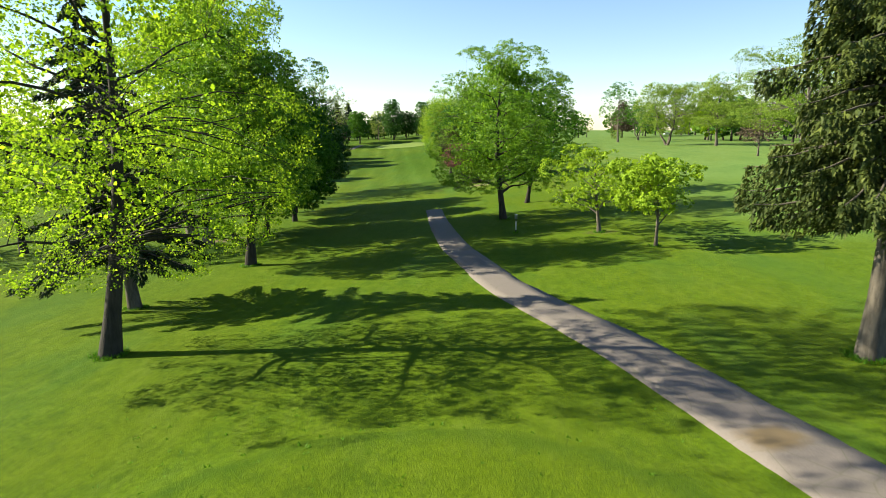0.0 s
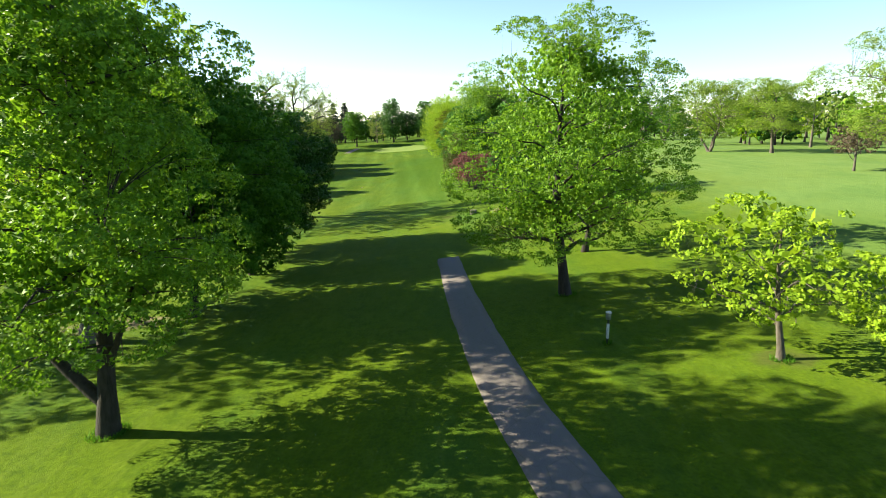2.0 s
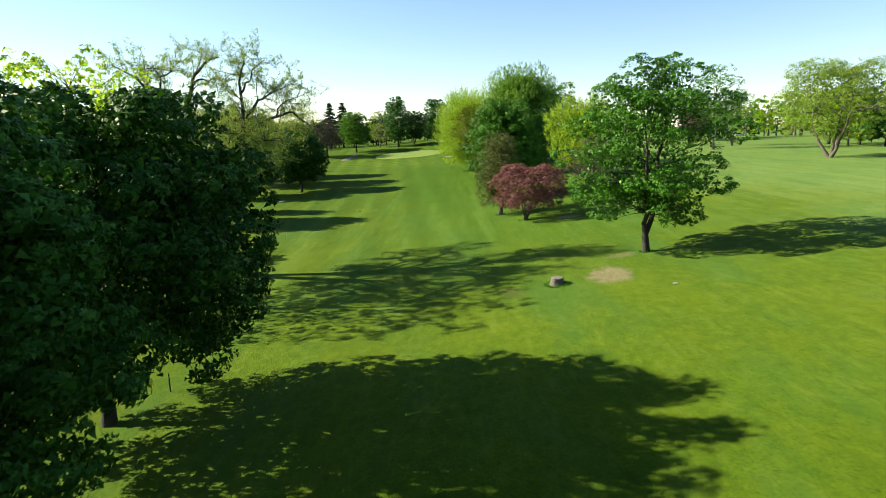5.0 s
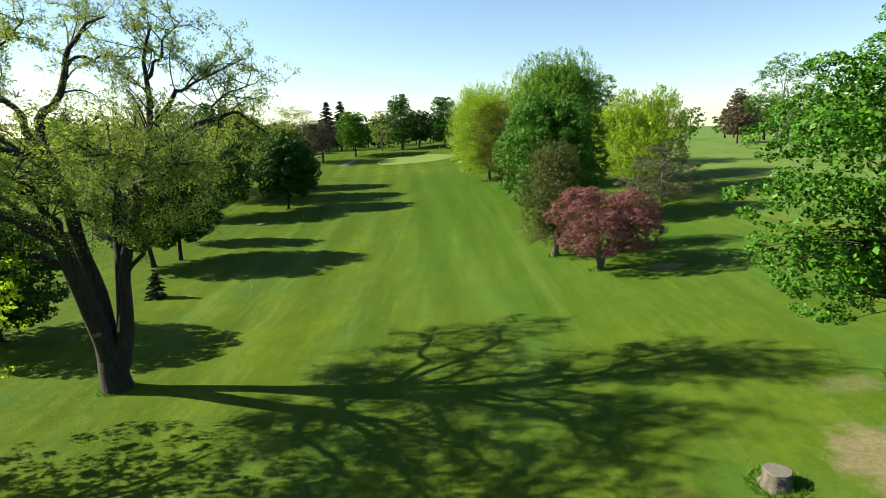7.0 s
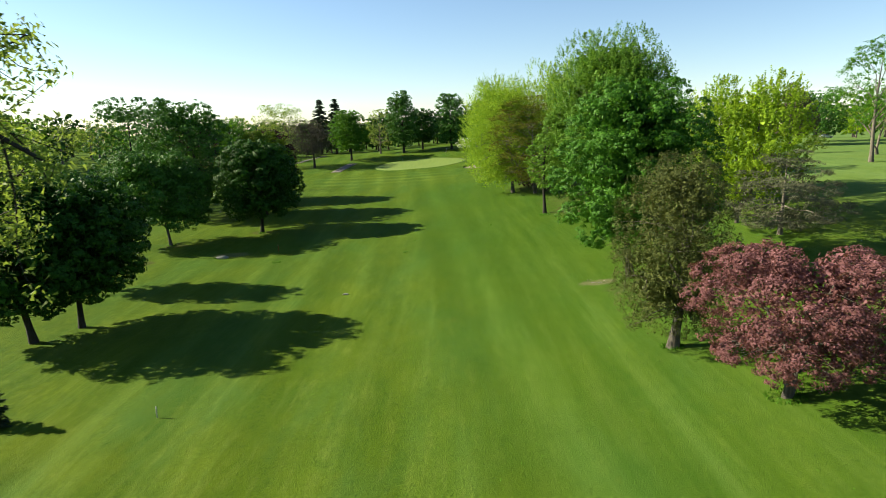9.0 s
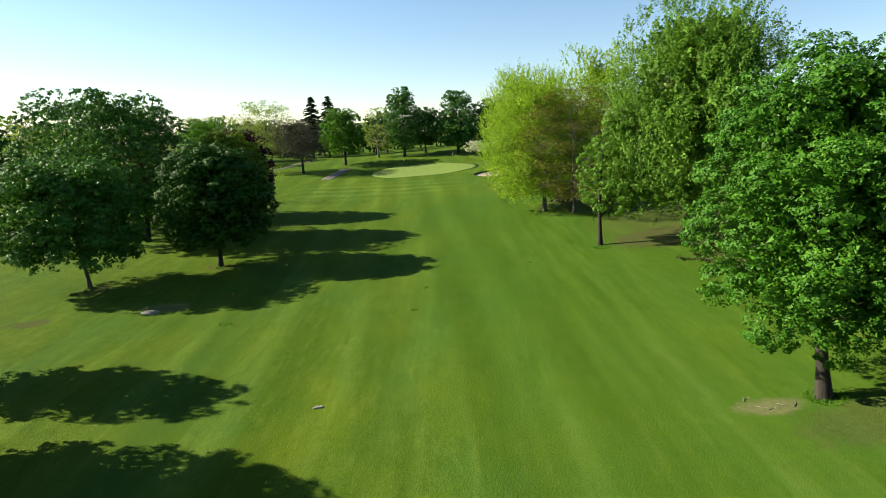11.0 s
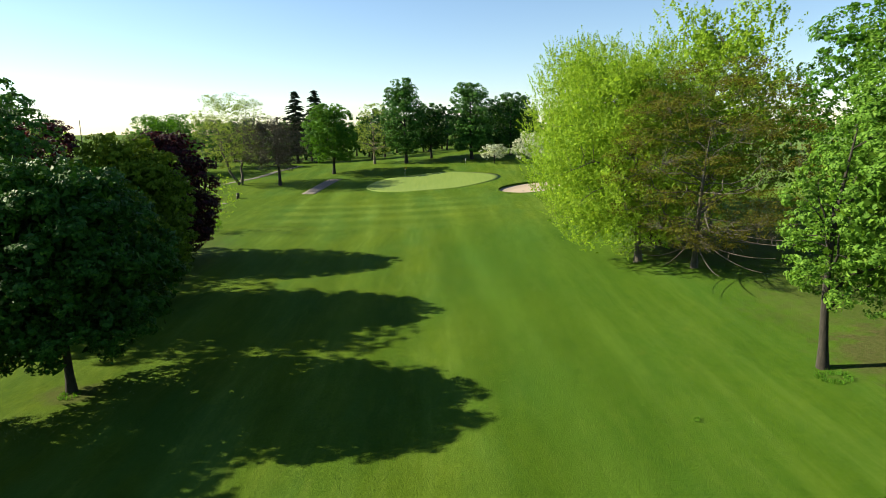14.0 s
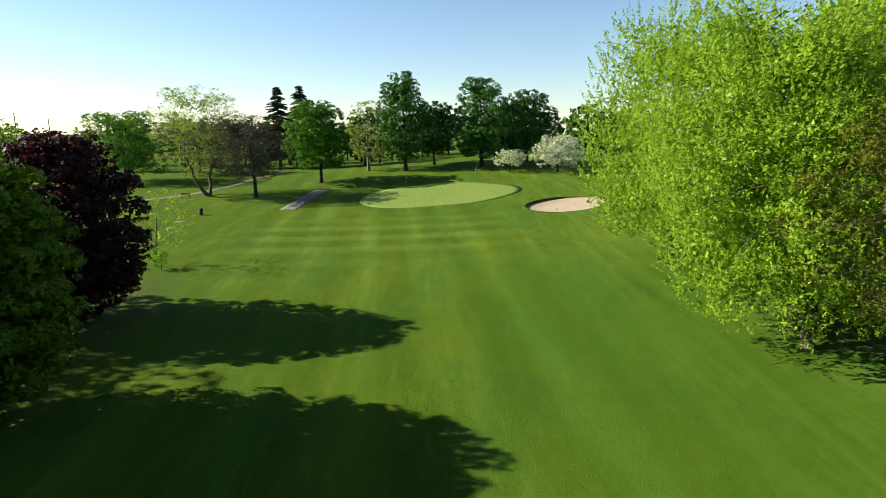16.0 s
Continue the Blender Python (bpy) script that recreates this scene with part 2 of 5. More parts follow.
    blotch = noise_tex(n, stretched(n, pos, 1.0, 0.45, 0.15), 0.7, 7.0, 0.72)
    base = mix(n, ramp(n, blotch, [(0.54, (0, 0, 0)), (0.7, (0.6, 0.6, 0.6))]), base, (1.24, 1.16, 1.2), "MULTIPLY")
    base = mix(n, ramp(n, blotch, [(0.32, (0.6, 0.6, 0.6)), (0.46, (0, 0, 0))]), base, (0.76, 0.82, 0.7), "MULTIPLY")
    # lighter streaks where carts run beside the trees
    base = mix(n, math_node(n, "MULTIPLY", side, ramp(n, tracks, [(0.48, (0, 0, 0)), (0.62, (0.55, 0.55, 0.55))])), base, (1.3, 1.2, 1.7), "MULTIPLY")
    base = mix(n, math_node(n, "MULTIPLY", side, ramp(n, tracks, [(0.36, (0.55, 0.55, 0.55)), (0.47, (0, 0, 0))])), base, (0.8, 0.84, 0.7), "MULTIPLY")
    # paler turf over the first half of the fairway
    pale_in = math_node(n, "MULTIPLY", math_node(n, "SUBTRACT", sep.outputs["Y"], 72.0), 0.04, True)
    pale_out = math_node(n, "MULTIPLY", math_node(n, "SUBTRACT", 178.0, sep.outputs["Y"]), 0.025, True)
    pale_in = math_node(n, "MULTIPLY", pale_in, math_node(n, "SUBTRACT", 1.0, math_node(n, "MULTIPLY", pale_side, 0.7)))
    base = mix(n, math_node(n, "MULTIPLY", pale_in, pale_out), base, (1.22, 1.15, 1.45), "MULTIPLY")
    # the edge of the tee is cut shorter
    tee_in = patch_mask(n, pos, TEE[0], TEE[1], TEE[2], TEE[3], 0.05, 0.0, 0.06)
    tee_core = patch_mask(n, pos, TEE[0], TEE[1], TEE[2] - 0.75, TEE[3] - 0.75, 0.09, 0.0, 0.06)
    base = mix(n, math_node(n, "MULTIPLY", math_node(n, "SUBTRACT", tee_in, tee_core, True), 0.5), base, (0.03, 0.066, 0.003))
    # weeds, dry wear, bare earth and some painted tree shade
    spots = noise_tex(n, pos, 2.6, 3.0, 0.5)
    base = mix(n, ramp(n, spots, [(0.68, (0, 0, 0)), (0.76, (0.6, 0.6, 0.6))]), base, (0.0225, 0.0539, 0.0038))
    dry = noise_tex(n, pos, 0.35, 8.0, 0.75)
    base = mix(n, ramp(n, dry, [(0.62, (0, 0, 0)), (0.78, (0.5, 0.5, 0.5))]), base, (0.0989, 0.1127, 0.0118))
    earth_and_shade = ramp(n, noise_tex(n, pos, 5.0, 7.0, 0.7), [(0.35, (0.026, 0.026, 0.01)), (0.65, (0.075, 0.058, 0.032))])
    pale = ramp(n, noise_tex(n, pos, 5.0, 7.0, 0.7), [(0.35, (0.12, 0.085, 0.06)), (0.65, (0.21, 0.165, 0.125))])
    base = mix(n, 1.0, base, (0.98, 0.93, 1.15), "MULTIPLY")
    # the wide patch at (14, 203) is litter with tree shade painted in
    for x, y, rx, ry, turn, k, soil in ((6.8, 105.0, 1.5, 2.2, -0.2, 0.65, pale), (9.3, 110.6, 1.2, 0.9, 0.0, 0.3, pale), (-0.9, 103.6, 0.9, 1.3, 0.2, 0.4, earth_and_shade),
                                        (9.5, 134.0, 1.3, 0.9, 0.0, 0.8, pale), (-24.0, 61.0, 3.4, 1.6, 0.2, 0.7, pale), (4.5, 156.0, 3.2, 1.6, 0.2, 0.4, earth_and_shade),
                                        (1.3, 158.2, 1.5, 0.8, 0.0, 0.4, pale), (9.0, 194.0, 5.0, 4.0, 0.3, 0.7, earth_and_shade), (14.0, 203.0, 9.0, 7.5, 0.2, 0.42, earth_and_shade), (9.0, 222.0, 7.0, 9.0, 0.0, 0.55, earth_and_shade),
                                        (-48.5, 179.5, 1.6, 1.0, 0.4, 0.6, earth_and_shade), (12.6, 46.4, 1.2, 1.0, 0.0, 0.5, earth_and_shade), (-48.0, 226.0, 5.5, 16.0, 0.0, 0.4, earth_and_shade),
                                        (-38.6, 183.0, 2.2, 1.2, 0.0, 0.3, pale), (-49.0, 190.0, 1.4, 1.0, 0.0, 0.5, earth_and_shade), (-39.2, 197.4, 1.8, 1.2, 0.0, 0.5, earth_and_shade)):
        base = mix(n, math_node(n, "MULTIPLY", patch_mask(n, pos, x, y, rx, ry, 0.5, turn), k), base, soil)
    height = math_node(n, "ADD", math_node(n, "MULTIPLY", fine, 1.0), math_node(n, "MULTIPLY", noise_tex(n, pos, 30.0, 3.0), 0.6))
    lawn = surface(n, base, 0.85, height, 0.7, 0.08, spec=0.03)
    lawn.inputs["Sheen Weight"].default_value = 0.05
    lawn.inputs["Sheen Roughness"].default_value = 0.25
    lawn.inputs["Sheen Tint"].default_value = (0.55, 0.85, 0.22, 1)
    return n.mat


def green_material():
    n = Nodes("putting_green_turf")
    pos = place(n)
    mow = noise_tex(n, stretched(n, pos, 1.6, 0.1, 0.5), 1.0, 3.0)
    base = ramp(n, mow, [(0.35, (0.1, 0.148, 0.018)), (0.65, (0.122, 0.168, 0.024))])
    base = mix(n, math_node(n, "MULTIPLY", noise_tex(n, pos, 0.3, 5.0), 0.5), base, (0.09, 0.145, 0.016))
    surface(n, base, 0.8, noise_tex(n, pos, 25.0, 3.0), 0.2, 0.02)
    return n.mat


def sand_material(name, dark, light, scale=6.0):
    n = Nodes(name)
    pos = place(n)
    a = noise_tex(n, pos, scale, 8.0, 0.65)
    base = ramp(n, a, [(0.3, dark), (0.7, light)])
    base = mix(n, math_node(n, "MULTIPLY", noise_tex(n, pos, 0.4, 4.0), 0.4), base, tuple(c * 0.85 for c in dark))
    surface(n, base, 0.95, a, 0.5, 0.05)
    return n.mat


def path_material():
    n = Nodes("worn_asphalt_path")
    pos = place(n)
    grit = noise_tex(n, pos, 22.0, 8.0, 0.75)
    blot = noise_tex(n, pos, 0.7, 6.0, 0.6)
    base = ramp(n, grit, [(0.3, (0.086, 0.073, 0.07)), (0.7, (0.15, 0.13, 0.124))])
    base = mix(n, ramp(n, blot, [(0.4, (0, 0, 0)), (0.7, (0.6, 0.6, 0.6))]), base, (0.115, 0.1, 0.09))
    crack = n.add("ShaderNodeTexVoronoi", Scale=0.8)
    crack.feature = "DISTANCE_TO_EDGE"
    n.link(pos, crack.inputs["Vector"])
    base = mix(n, ramp(n, crack.outputs["Distance"], [(0.0, (0.5, 0.5, 0.5)), (0.02, (0, 0, 0))]), base, (0.07, 0.07, 0.04))
    base = mix(n, patch_mask(n, pos, 8.1, 13.2, 0.8, 0.55, 0.6), base, (0.095, 0.07, 0.04))
    surface(n, base, 0.9, grit, 0.5, 0.02)
    return n.mat


def bark_material(name, dark, light, scale=6.0):
    n = Nodes(name)
    tex = n.t.nodes.new("ShaderNodeTexCoord").outputs["Object"]
    m = n.t.nodes.new("ShaderNodeMapping")
    m.inputs["Scale"].default_value = (1, 1, 0.18)
    n.link(tex, m.inputs["Vector"])
    ridges = noise_tex(n, m.outputs["Vector"], scale, 7.0, 0.7)
    blot = noise_tex(n, tex, 0.9, 4.0)
    base = ramp(n, ridges, [(0.32, dark), (0.62, light)])
    base = mix(n, ramp(n, blot, [(0.5, (0, 0, 0)), (0.75, (0.5, 0.5, 0.5))]), base, tuple(c * 1.25 for c in light))
    surface(n, base, 0.95, ridges, 0.9, 0.06)
    return n.mat


def leaf_material(name, low, mid, high, through=0.4, gloss=0.35, patchy=0.5, rough=0.6):
    n = Nodes(name)
    geo = n.t.nodes.new("ShaderNodeNewGeometry")
    base = ramp(n, geo.outputs["Random Per Island"], [(0.0, low), (0.5, mid), (1.0, high)])
    tex = n.t.nodes.new("ShaderNodeTexCoord").outputs["Object"]
    patch = noise_tex(n, tex, 0.45, 3.0)
    base = mix(n, ramp(n, patch, [(0.35, (patchy, patchy, patchy)), (0.6, (0, 0, 0))]), base, low)
    base = mix(n, 1.0, base, (0.97, 1.03, 1.0), "MULTIPLY")
    p = n.add("ShaderNodeBsdfPrincipled", Roughness=rough)
    p.inputs["Specular IOR Level"].default_value = gloss
    n.link(base, p.inputs["Base Color"])
    tr = n.t.nodes.new("ShaderNodeBsdfTranslucent")
    bright = mix(n, 1.0, base, (1.25, 1.2, 0.7), "MULTIPLY")
    n.link(bright, tr.inputs["Color"])
    m = n.t.nodes.new("ShaderNodeMixShader")
    m.inputs[0].default_value = through
    n.link(p.outputs[0], m.inputs[1])
    n.link(tr.outputs[0], m.inputs[2])
    n.link(m.outputs[0], n.out.inputs["Surface"])
    return n.mat


def paint(name, colour, rough=0.5, metal=0.0, vary=0.15, scale=4.0):
    n = Nodes(name)
    tex = n.t.nodes.new("ShaderNodeTexCoord").outputs["Object"]
    a = noise_tex(n, tex, scale, 6.0, 0.65)
    base = ramp(n, a, [(0.35, tuple(c * (1 - vary) for c in colour)), (0.65, colour)])
    surface(n, base, rough, a, 0.15, 0.01, metal)
    return n.mat


GRASS = grass_material()
TURF = green_material()
SAND = sand_material("bunker_sand", (0.25, 0.195, 0.15), (0.34, 0.275, 0.215))
PATHWAY = path_material()
BARK = bark_material("grey_brown_bark", (0.034, 0.029, 0.024), (0.115, 0.1, 0.083))
PALE_BARK = bark_material("pale_bark", (0.05, 0.043, 0.035), (0.15, 0.13, 0.105))
DARK_BARK = bark_material("dark_bark", (0.011, 0.01, 0.0085), (0.038, 0.033, 0.027))
LEAF = {
    "airy": leaf_material("pale_fresh_leaf", (0.06, 0.13, 0.014), (0.108, 0.2, 0.022), (0.176, 0.285, 0.036), 0.36, 0.1),
    "moss": leaf_material("mossy_olive_leaf", (0.055, 0.09, 0.006), (0.1, 0.148, 0.01), (0.165, 0.215, 0.016), 0.1, 0.05),
    "lime": leaf_material("lime_green_leaf", (0.14, 0.22, 0.01), (0.22, 0.32, 0.015), (0.3, 0.395, 0.026), 0.42, 0.1),
    "mid": leaf_material("full_green_leaf", (0.026, 0.074, 0.01), (0.052, 0.13, 0.017), (0.1, 0.205, 0.03), 0.16, 0.1, 0.5, 0.5),
    "tuft": leaf_material("tufted_maple_leaf", (0.024, 0.076, 0.005), (0.05, 0.135, 0.009), (0.088, 0.195, 0.014), 0.16, 0.1, 0.5, 0.5),
    "spring": leaf_material("young_spring_leaf", (0.12, 0.2, 0.008), (0.192, 0.295, 0.013), (0.28, 0.372, 0.022), 0.66, 0.08, 0.2),
    "maple": leaf_material("maple_leaf", (0.07, 0.145, 0.008), (0.13, 0.235, 0.013), (0.21, 0.335, 0.022), 0.4, 0.14, 0.5, 0.5),
    "deep": leaf_material("deep_green_leaf", (0.012, 0.042, 0.004), (0.028, 0.08, 0.007), (0.06, 0.13, 0.014), 0.1, 0.1, 0.5, 0.5),
    "fresh": leaf_material("fresh_green_leaf", (0.036, 0.1, 0.006), (0.066, 0.155, 0.009), (0.11, 0.22, 0.016), 0.36, 0.1, 0.6),
    "yellow": leaf_material("yellow_green_leaf", (0.135, 0.222, 0.014), (0.212, 0.315, 0.02), (0.295, 0.4, 0.034), 0.44, 0.1),
    "willow": leaf_material("grey_green_leaf", (0.11, 0.155, 0.03), (0.165, 0.22, 0.045), (0.24, 0.29, 0.065), 0.46, 0.1),
    "elm": leaf_material("soft_elm_leaf", (0.1, 0.158, 0.02), (0.16, 0.228, 0.03), (0.235, 0.305, 0.046), 0.42, 0.08),
    "olive": leaf_material("olive_leaf", (0.05, 0.044, 0.008), (0.085, 0.08, 0.01), (0.15, 0.15, 0.013), 0.34, 0.05),
    "brown": leaf_material("brownish_foliage", (0.042, 0.053, 0.014), (0.072, 0.082, 0.02), (0.108, 0.114, 0.03), 0.2, 0.1),
    "rust": leaf_material("rusty_foliage", (0.06, 0.044, 0.032), (0.092, 0.066, 0.05), (0.128, 0.094, 0.072), 0.2, 0.1),
    "pink": leaf_material("pink_blossom", (0.1, 0.04, 0.04), (0.165, 0.07, 0.076), (0.24, 0.11, 0.135), 0.3, 0.05, 0.5),
    "purple": leaf_material("purple_leaf", (0.011, 0.004, 0.008), (0.026, 0.007, 0.012), (0.085, 0.016, 0.024), 0.28, 0.15),
    "white": leaf_material("white_blossom", (0.25, 0.27, 0.19), (0.42, 0.43, 0.36), (0.62, 0.62, 0.56), 0.3, 0.1, 0.3),
    "needle": leaf_material("spruce_needles", (0.024, 0.037, 0.009), (0.048, 0.064, 0.014), (0.1, 0.116, 0.024), 0.15, 0.1),
    "pine": leaf_material("dark_pine_needles", (0.013, 0.025, 0.011), (0.023, 0.04, 0.017), (0.04, 0.062, 0.026), 0.1, 0.1),
    "umber": leaf_material("brownish_grey_needles", (0.04, 0.036, 0.028), (0.066, 0.056, 0.046), (0.098, 0.082, 0.066), 0.2, 0.1),
    "greypine": leaf_material("grey_pine_needles", (0.05, 0.054, 0.032), (0.084, 0.084, 0.05), (0.13, 0.125, 0.078), 0.15, 0.1),
}


# ---------------------------------------------------------------- mesh helpers
def quad_mesh(name, verts, quads, material, smooth=False):
    me = bpy.data.meshes.new(name)
    verts, quads = np.asarray(verts, np.float32), np.asarray(quads, np.int32)
    me.vertices.add(len(verts))
    me.vertices.foreach_set("co", verts.ravel())
    corners = quads.shape[1]
    me.loops.add(corners * len(quads))
    me.loops.foreach_set("vertex_index", quads.ravel())
    me.polygons.add(len(quads))
    me.polygons.foreach_set("loop_start", np.arange(len(quads), dtype=np.int32) * corners)
    me.update(calc_edges=True)
    me.validate()
    me.materials.append(material)
    if smooth:
        me.shade_smooth()
    return me


def part(name, bm, material, parent, label=""):
    """Links a bmesh or a mesh as one mesh object under a thing or a part."""
    if isinstance(bm, bmesh.types.BMesh):
        me = bpy.data.meshes.new(name)
        bm.to_mesh(me)
        bm.free()
        me.materials.append(material)
    else:
        me = bm
    ob = new(name, me)
    ob.parent = parent
    if label:
        tagged(ob, label)
    return ob


def thing(name, x, y, label, category, group="", z=None, turn=0.0):
    ob = new(name)
    ob.matrix_basis = pose(x, y, gz(x, y) if z is None else z, 0, 0, turn)
    ob.empty_display_size = 0.3
    return tagged(ob, label, category, group)


def tubes(list_of, sides):
    """Verts and quads of many tapered tubes: each a pair of points (n, 3) and radii (n)."""
    vs, qs, base = [], [], 0
    a = np.arange(sides) * 2 * np.pi / sides
    for pts, rad in list_of:
        pts, rad = np.asarray(pts, float), np.asarray(rad, float)
        d = np.gradient(pts, axis=0)
        d /= np.linalg.norm(d, axis=1, keepdims=True) + 1e-9
        ref = np.array([1.0, 0.13, 0.0]) if abs(d[0, 2]) > 0.6 else np.array([0.0, 0.1, 1.0])
        e1 = np.cross(d, ref)
        e1 /= np.linalg.norm(e1, axis=1, keepdims=True) + 1e-9
        e2 = np.cross(d, e1)
        ring = pts[:, None] + rad[:, None, None] * (np.cos(a)[None, :, None] * e1[:, None] + np.sin(a)[None, :, None] * e2[:, None])
        n = len(pts)
        vs.append(ring.reshape(-1, 3))
        i, j = np.meshgrid(np.arange(n - 1), np.arange(sides), indexing="ij")
        k = (j + 1) % sides
        qs.append(np.stack([i * sides + j, i * sides + k, (i + 1) * sides + k, (i + 1) * sides + j], -1).reshape(-1, 4) + base)
        base += n * sides
    return np.concatenate(vs), np.concatenate(qs)


def bezier(a, b, c, n):
    t = np.linspace(0, 1, n)[:, None]
    return (1 - t) ** 2 * a + 2 * t * (1 - t) * b + t ** 2 * c


def unit(v):
    return v / (np.linalg.norm(v, axis=-1, keepdims=True) + 1e-9)


def leaf_quads(rng, centres, normals, size, aspect=0.75, droop=0.25, fold=0.18, plain=True):
    """One pointed leaf at each centre, folded or plain."""
    n = len(centres)
    t = rng.normal(size=(n, 3))
    t -= (t * normals).sum(1, keepdims=True) * normals
    t = unit(unit(t) + np.array([0, 0, -droop]))
    s = unit(np.cross(normals, t))
    nn = np.cross(t, s)
    size = size * rng.uniform(0.6, 1.3, (n, 1))
    mid = centres + t * size * 0.05 - nn * size * fold * 0.5
    if plain:
        v = np.stack([centres - t * size * 0.3 - s * size * aspect * 0.5, centres + t * size * 0.7, centres - t * size * 0.3 + s * size * aspect * 0.5], 1)
        return v.reshape(-1, 3), np.arange(3 * n).reshape(-1, 3)
    v = np.stack([centres - t * size * 0.5, mid - s * size * aspect * 0.5, centres + t * size * 0.5 + nn * size * -0.1,
                  mid + s * size * aspect * 0.5], 1)
    v[:, 0] += nn * size * fold * 0.5
    return v.reshape(-1, 3), np.arange(4 * n).reshape(-1, 4)


def tree(name, label, x, y, H, R, bot, leaf="maple", bark=None, seed=1, off=(0, 0), trunk=None, c=0.42, p=2.2, limbs=9, clumps=500,
         per=36, size=0.3, spread=0.62, start=(0.18, 0.6), shell=0.7, lean=(0, 0), twigs=120, lumpy=0.2, flat=0.6, stems=1, limb_r=0.42,
         gaps=0.0, group="", category="tree", up=0.35, twig_r=0.018, split=True, droop=0.5, fine=1.0, fork=0.0, leader=0.86, core=0.3, wiggle=0.018, ruffle=0.28, aspect=0.75, extra=(),
         lobe=0.26, squash=0.8, facing=0.6, kite=False, splay=0.45, core_max=0.45, dense=0.76, spike=0.0):
    """A leafy tree: a tapered trunk, limbs that each carry a rounded lobe of the crown, twigs and leaves in clumps."""
    rng = np.random.default_rng(seed)
    bark = bark or BARK
    clumps, per, size = int(clumps * fine ** 0.6 * 1.1), int(per * fine ** 0.25 * (0.48 if kite else 0.7)), size / fine ** 0.28 * (1.08 if kite else 1.0)
    spread *= 0.64 * fine ** -0.12
    root = thing(name, x, y, label, category, group)
    trunk = trunk or 0.02 * H + 0.05
    centre = np.array([off[0], off[1], 0.0])
    cr_h = H - bot
    ph = rng.uniform(0, 6.28, 6)

    def reach(s, az):
        s = np.clip(s, 0.0, 1.0)
        k = np.where(s < c, (c - s) / c, (s - c) / (1 - c))
        r = np.maximum(1 - k ** p, 0) ** (1 / p)
        wob = np.sin(2 * az + ph[0] + 3 * s) + np.sin(3 * az + ph[1] - 5 * s) + 0.8 * np.sin(5 * az + ph[2] + 8 * s) + 0.6 * np.sin(9 * s + ph[3])
        return R * r * (1 + lumpy * 0.35 * wob)

    # rounded lobes, spread evenly over the crown's outline
    count = int(np.clip(1.7 / lobe ** 2 * cr_h / R, 7, 110))
    m = count * 10
    lr = lobe * R * rng.uniform(0.7, 1.2, m)
    pad = np.minimum(lr * squash / cr_h, 0.3)
    s, az = pad + rng.uniform(0, 1, m) * (1 - 2 * pad), rng.uniform(0, 2 * np.pi, m)
    r = np.maximum(reach(s, az) - 0.8 * lr, 0.1 * R * rng.uniform(0.2, 1.5, m))
    seat = np.stack([r * np.cos(az), r * np.sin(az), bot + s * cr_h], 1)
    picked, gap = [0], np.linalg.norm(seat - seat[0], axis=1)
    for _ in range(count - 1):
        k = int(np.argmax(gap))
        picked.append(k)
        gap = np.minimum(gap, np.linalg.norm(seat - seat[k], axis=1))
    seat, lr = seat[picked], lr[picked]
    out = unit(seat - np.array([0, 0, bot + 0.4 * cr_h]))
    # where the clumps of leaves sit on the lobes
    of = rng.choice(count, clumps, p=lr ** 2 / (lr ** 2).sum())
    way = unit(rng.normal(size=(clumps, 3)) + 0.7 * out[of] + np.array([0, 0, 0.2]))
    q = shell + (1 - shell) * rng.uniform(0, 1, (clumps, 1)) ** 0.6
    clump = seat[of] + way * lr[of][:, None] * q * np.array([1, 1, squash])
    inner = rng.uniform(0, 1, clumps) < 0.12
    clump[inner, :2] *= 0.6
    fade = np.clip((clump[:, 2:] - bot) / cr_h * 1.5 + 0.2, 0, 1)
    clump += centre * fade
    seat = seat + centre * np.clip((seat[:, 2:] - bot) / cr_h * 1.5 + 0.2, 0, 1)
    clump[:, 2] = np.maximum(clump[:, 2], 0.4)
    if gaps:
        hole = np.sin(clump[:, 0] * 1.1 + ph[4]) + np.sin(clump[:, 1] * 1.2 + ph[5]) + np.sin(clump[:, 2] * 1.0 + ph[3])
        keep = hole > -1.6 + gaps * 2
        clump, way = clump[keep], way[keep]
    # trunk or stems
    def trunk_path(top, lx, ly, bend):
        h = np.linspace(0, 1, 11)
        w = np.stack([lx * h + bend[0] * np.sin(h * 3.0), ly * h + bend[1] * np.sin(h * 3.6), top * h], 1)
        return w
    stem_paths = []
    for i in range(stems):
        if stems == 1:
            w = trunk_path(H * leader, off[0] * 0.7 + lean[0], off[1] * 0.7 + lean[1], rng.normal(0, 0.02 * H, 2))
            rad = trunk * (1 - np.linspace(0, 1, 11) * 0.92) ** 0.9
        else:
            ang = 2 * np.pi * i / stems + 0.5
            d = R * splay
            w = trunk_path(H * (0.86 - 0.1 * (i % 2)), d * math.cos(ang) + off[0] * 0.7, d * math.sin(ang) + off[1] * 0.7, rng.normal(0, 0.03 * H, 2))
            w[:, :2] *= (np.clip(np.linspace(0, 1, 11) - fork, 0, 1)[:, None] / (1 - fork)) ** 0.7 / np.maximum(np.linspace(0, 1, 11)[:, None], 0.05)
            w[:, :2] += rng.normal(0, 0.012 * H, (11, 2)) * (np.linspace(0, 1, 11) > fork)[:, None]
            rad = trunk * 0.72 * (1 - np.linspace(0, 1, 11) * 0.9)
        rad[0] *= 1.45
        rad[1] *= 1.03
        w[0, 2] = -0.35
        stem_paths.append((w, rad))
    part("trunk", quad_mesh("trunk", *tubes(stem_paths, 9), bark, True), bark, root)
    # limbs
    limb_paths = []
    by_height = seat[np.argsort(seat[:, 2])]
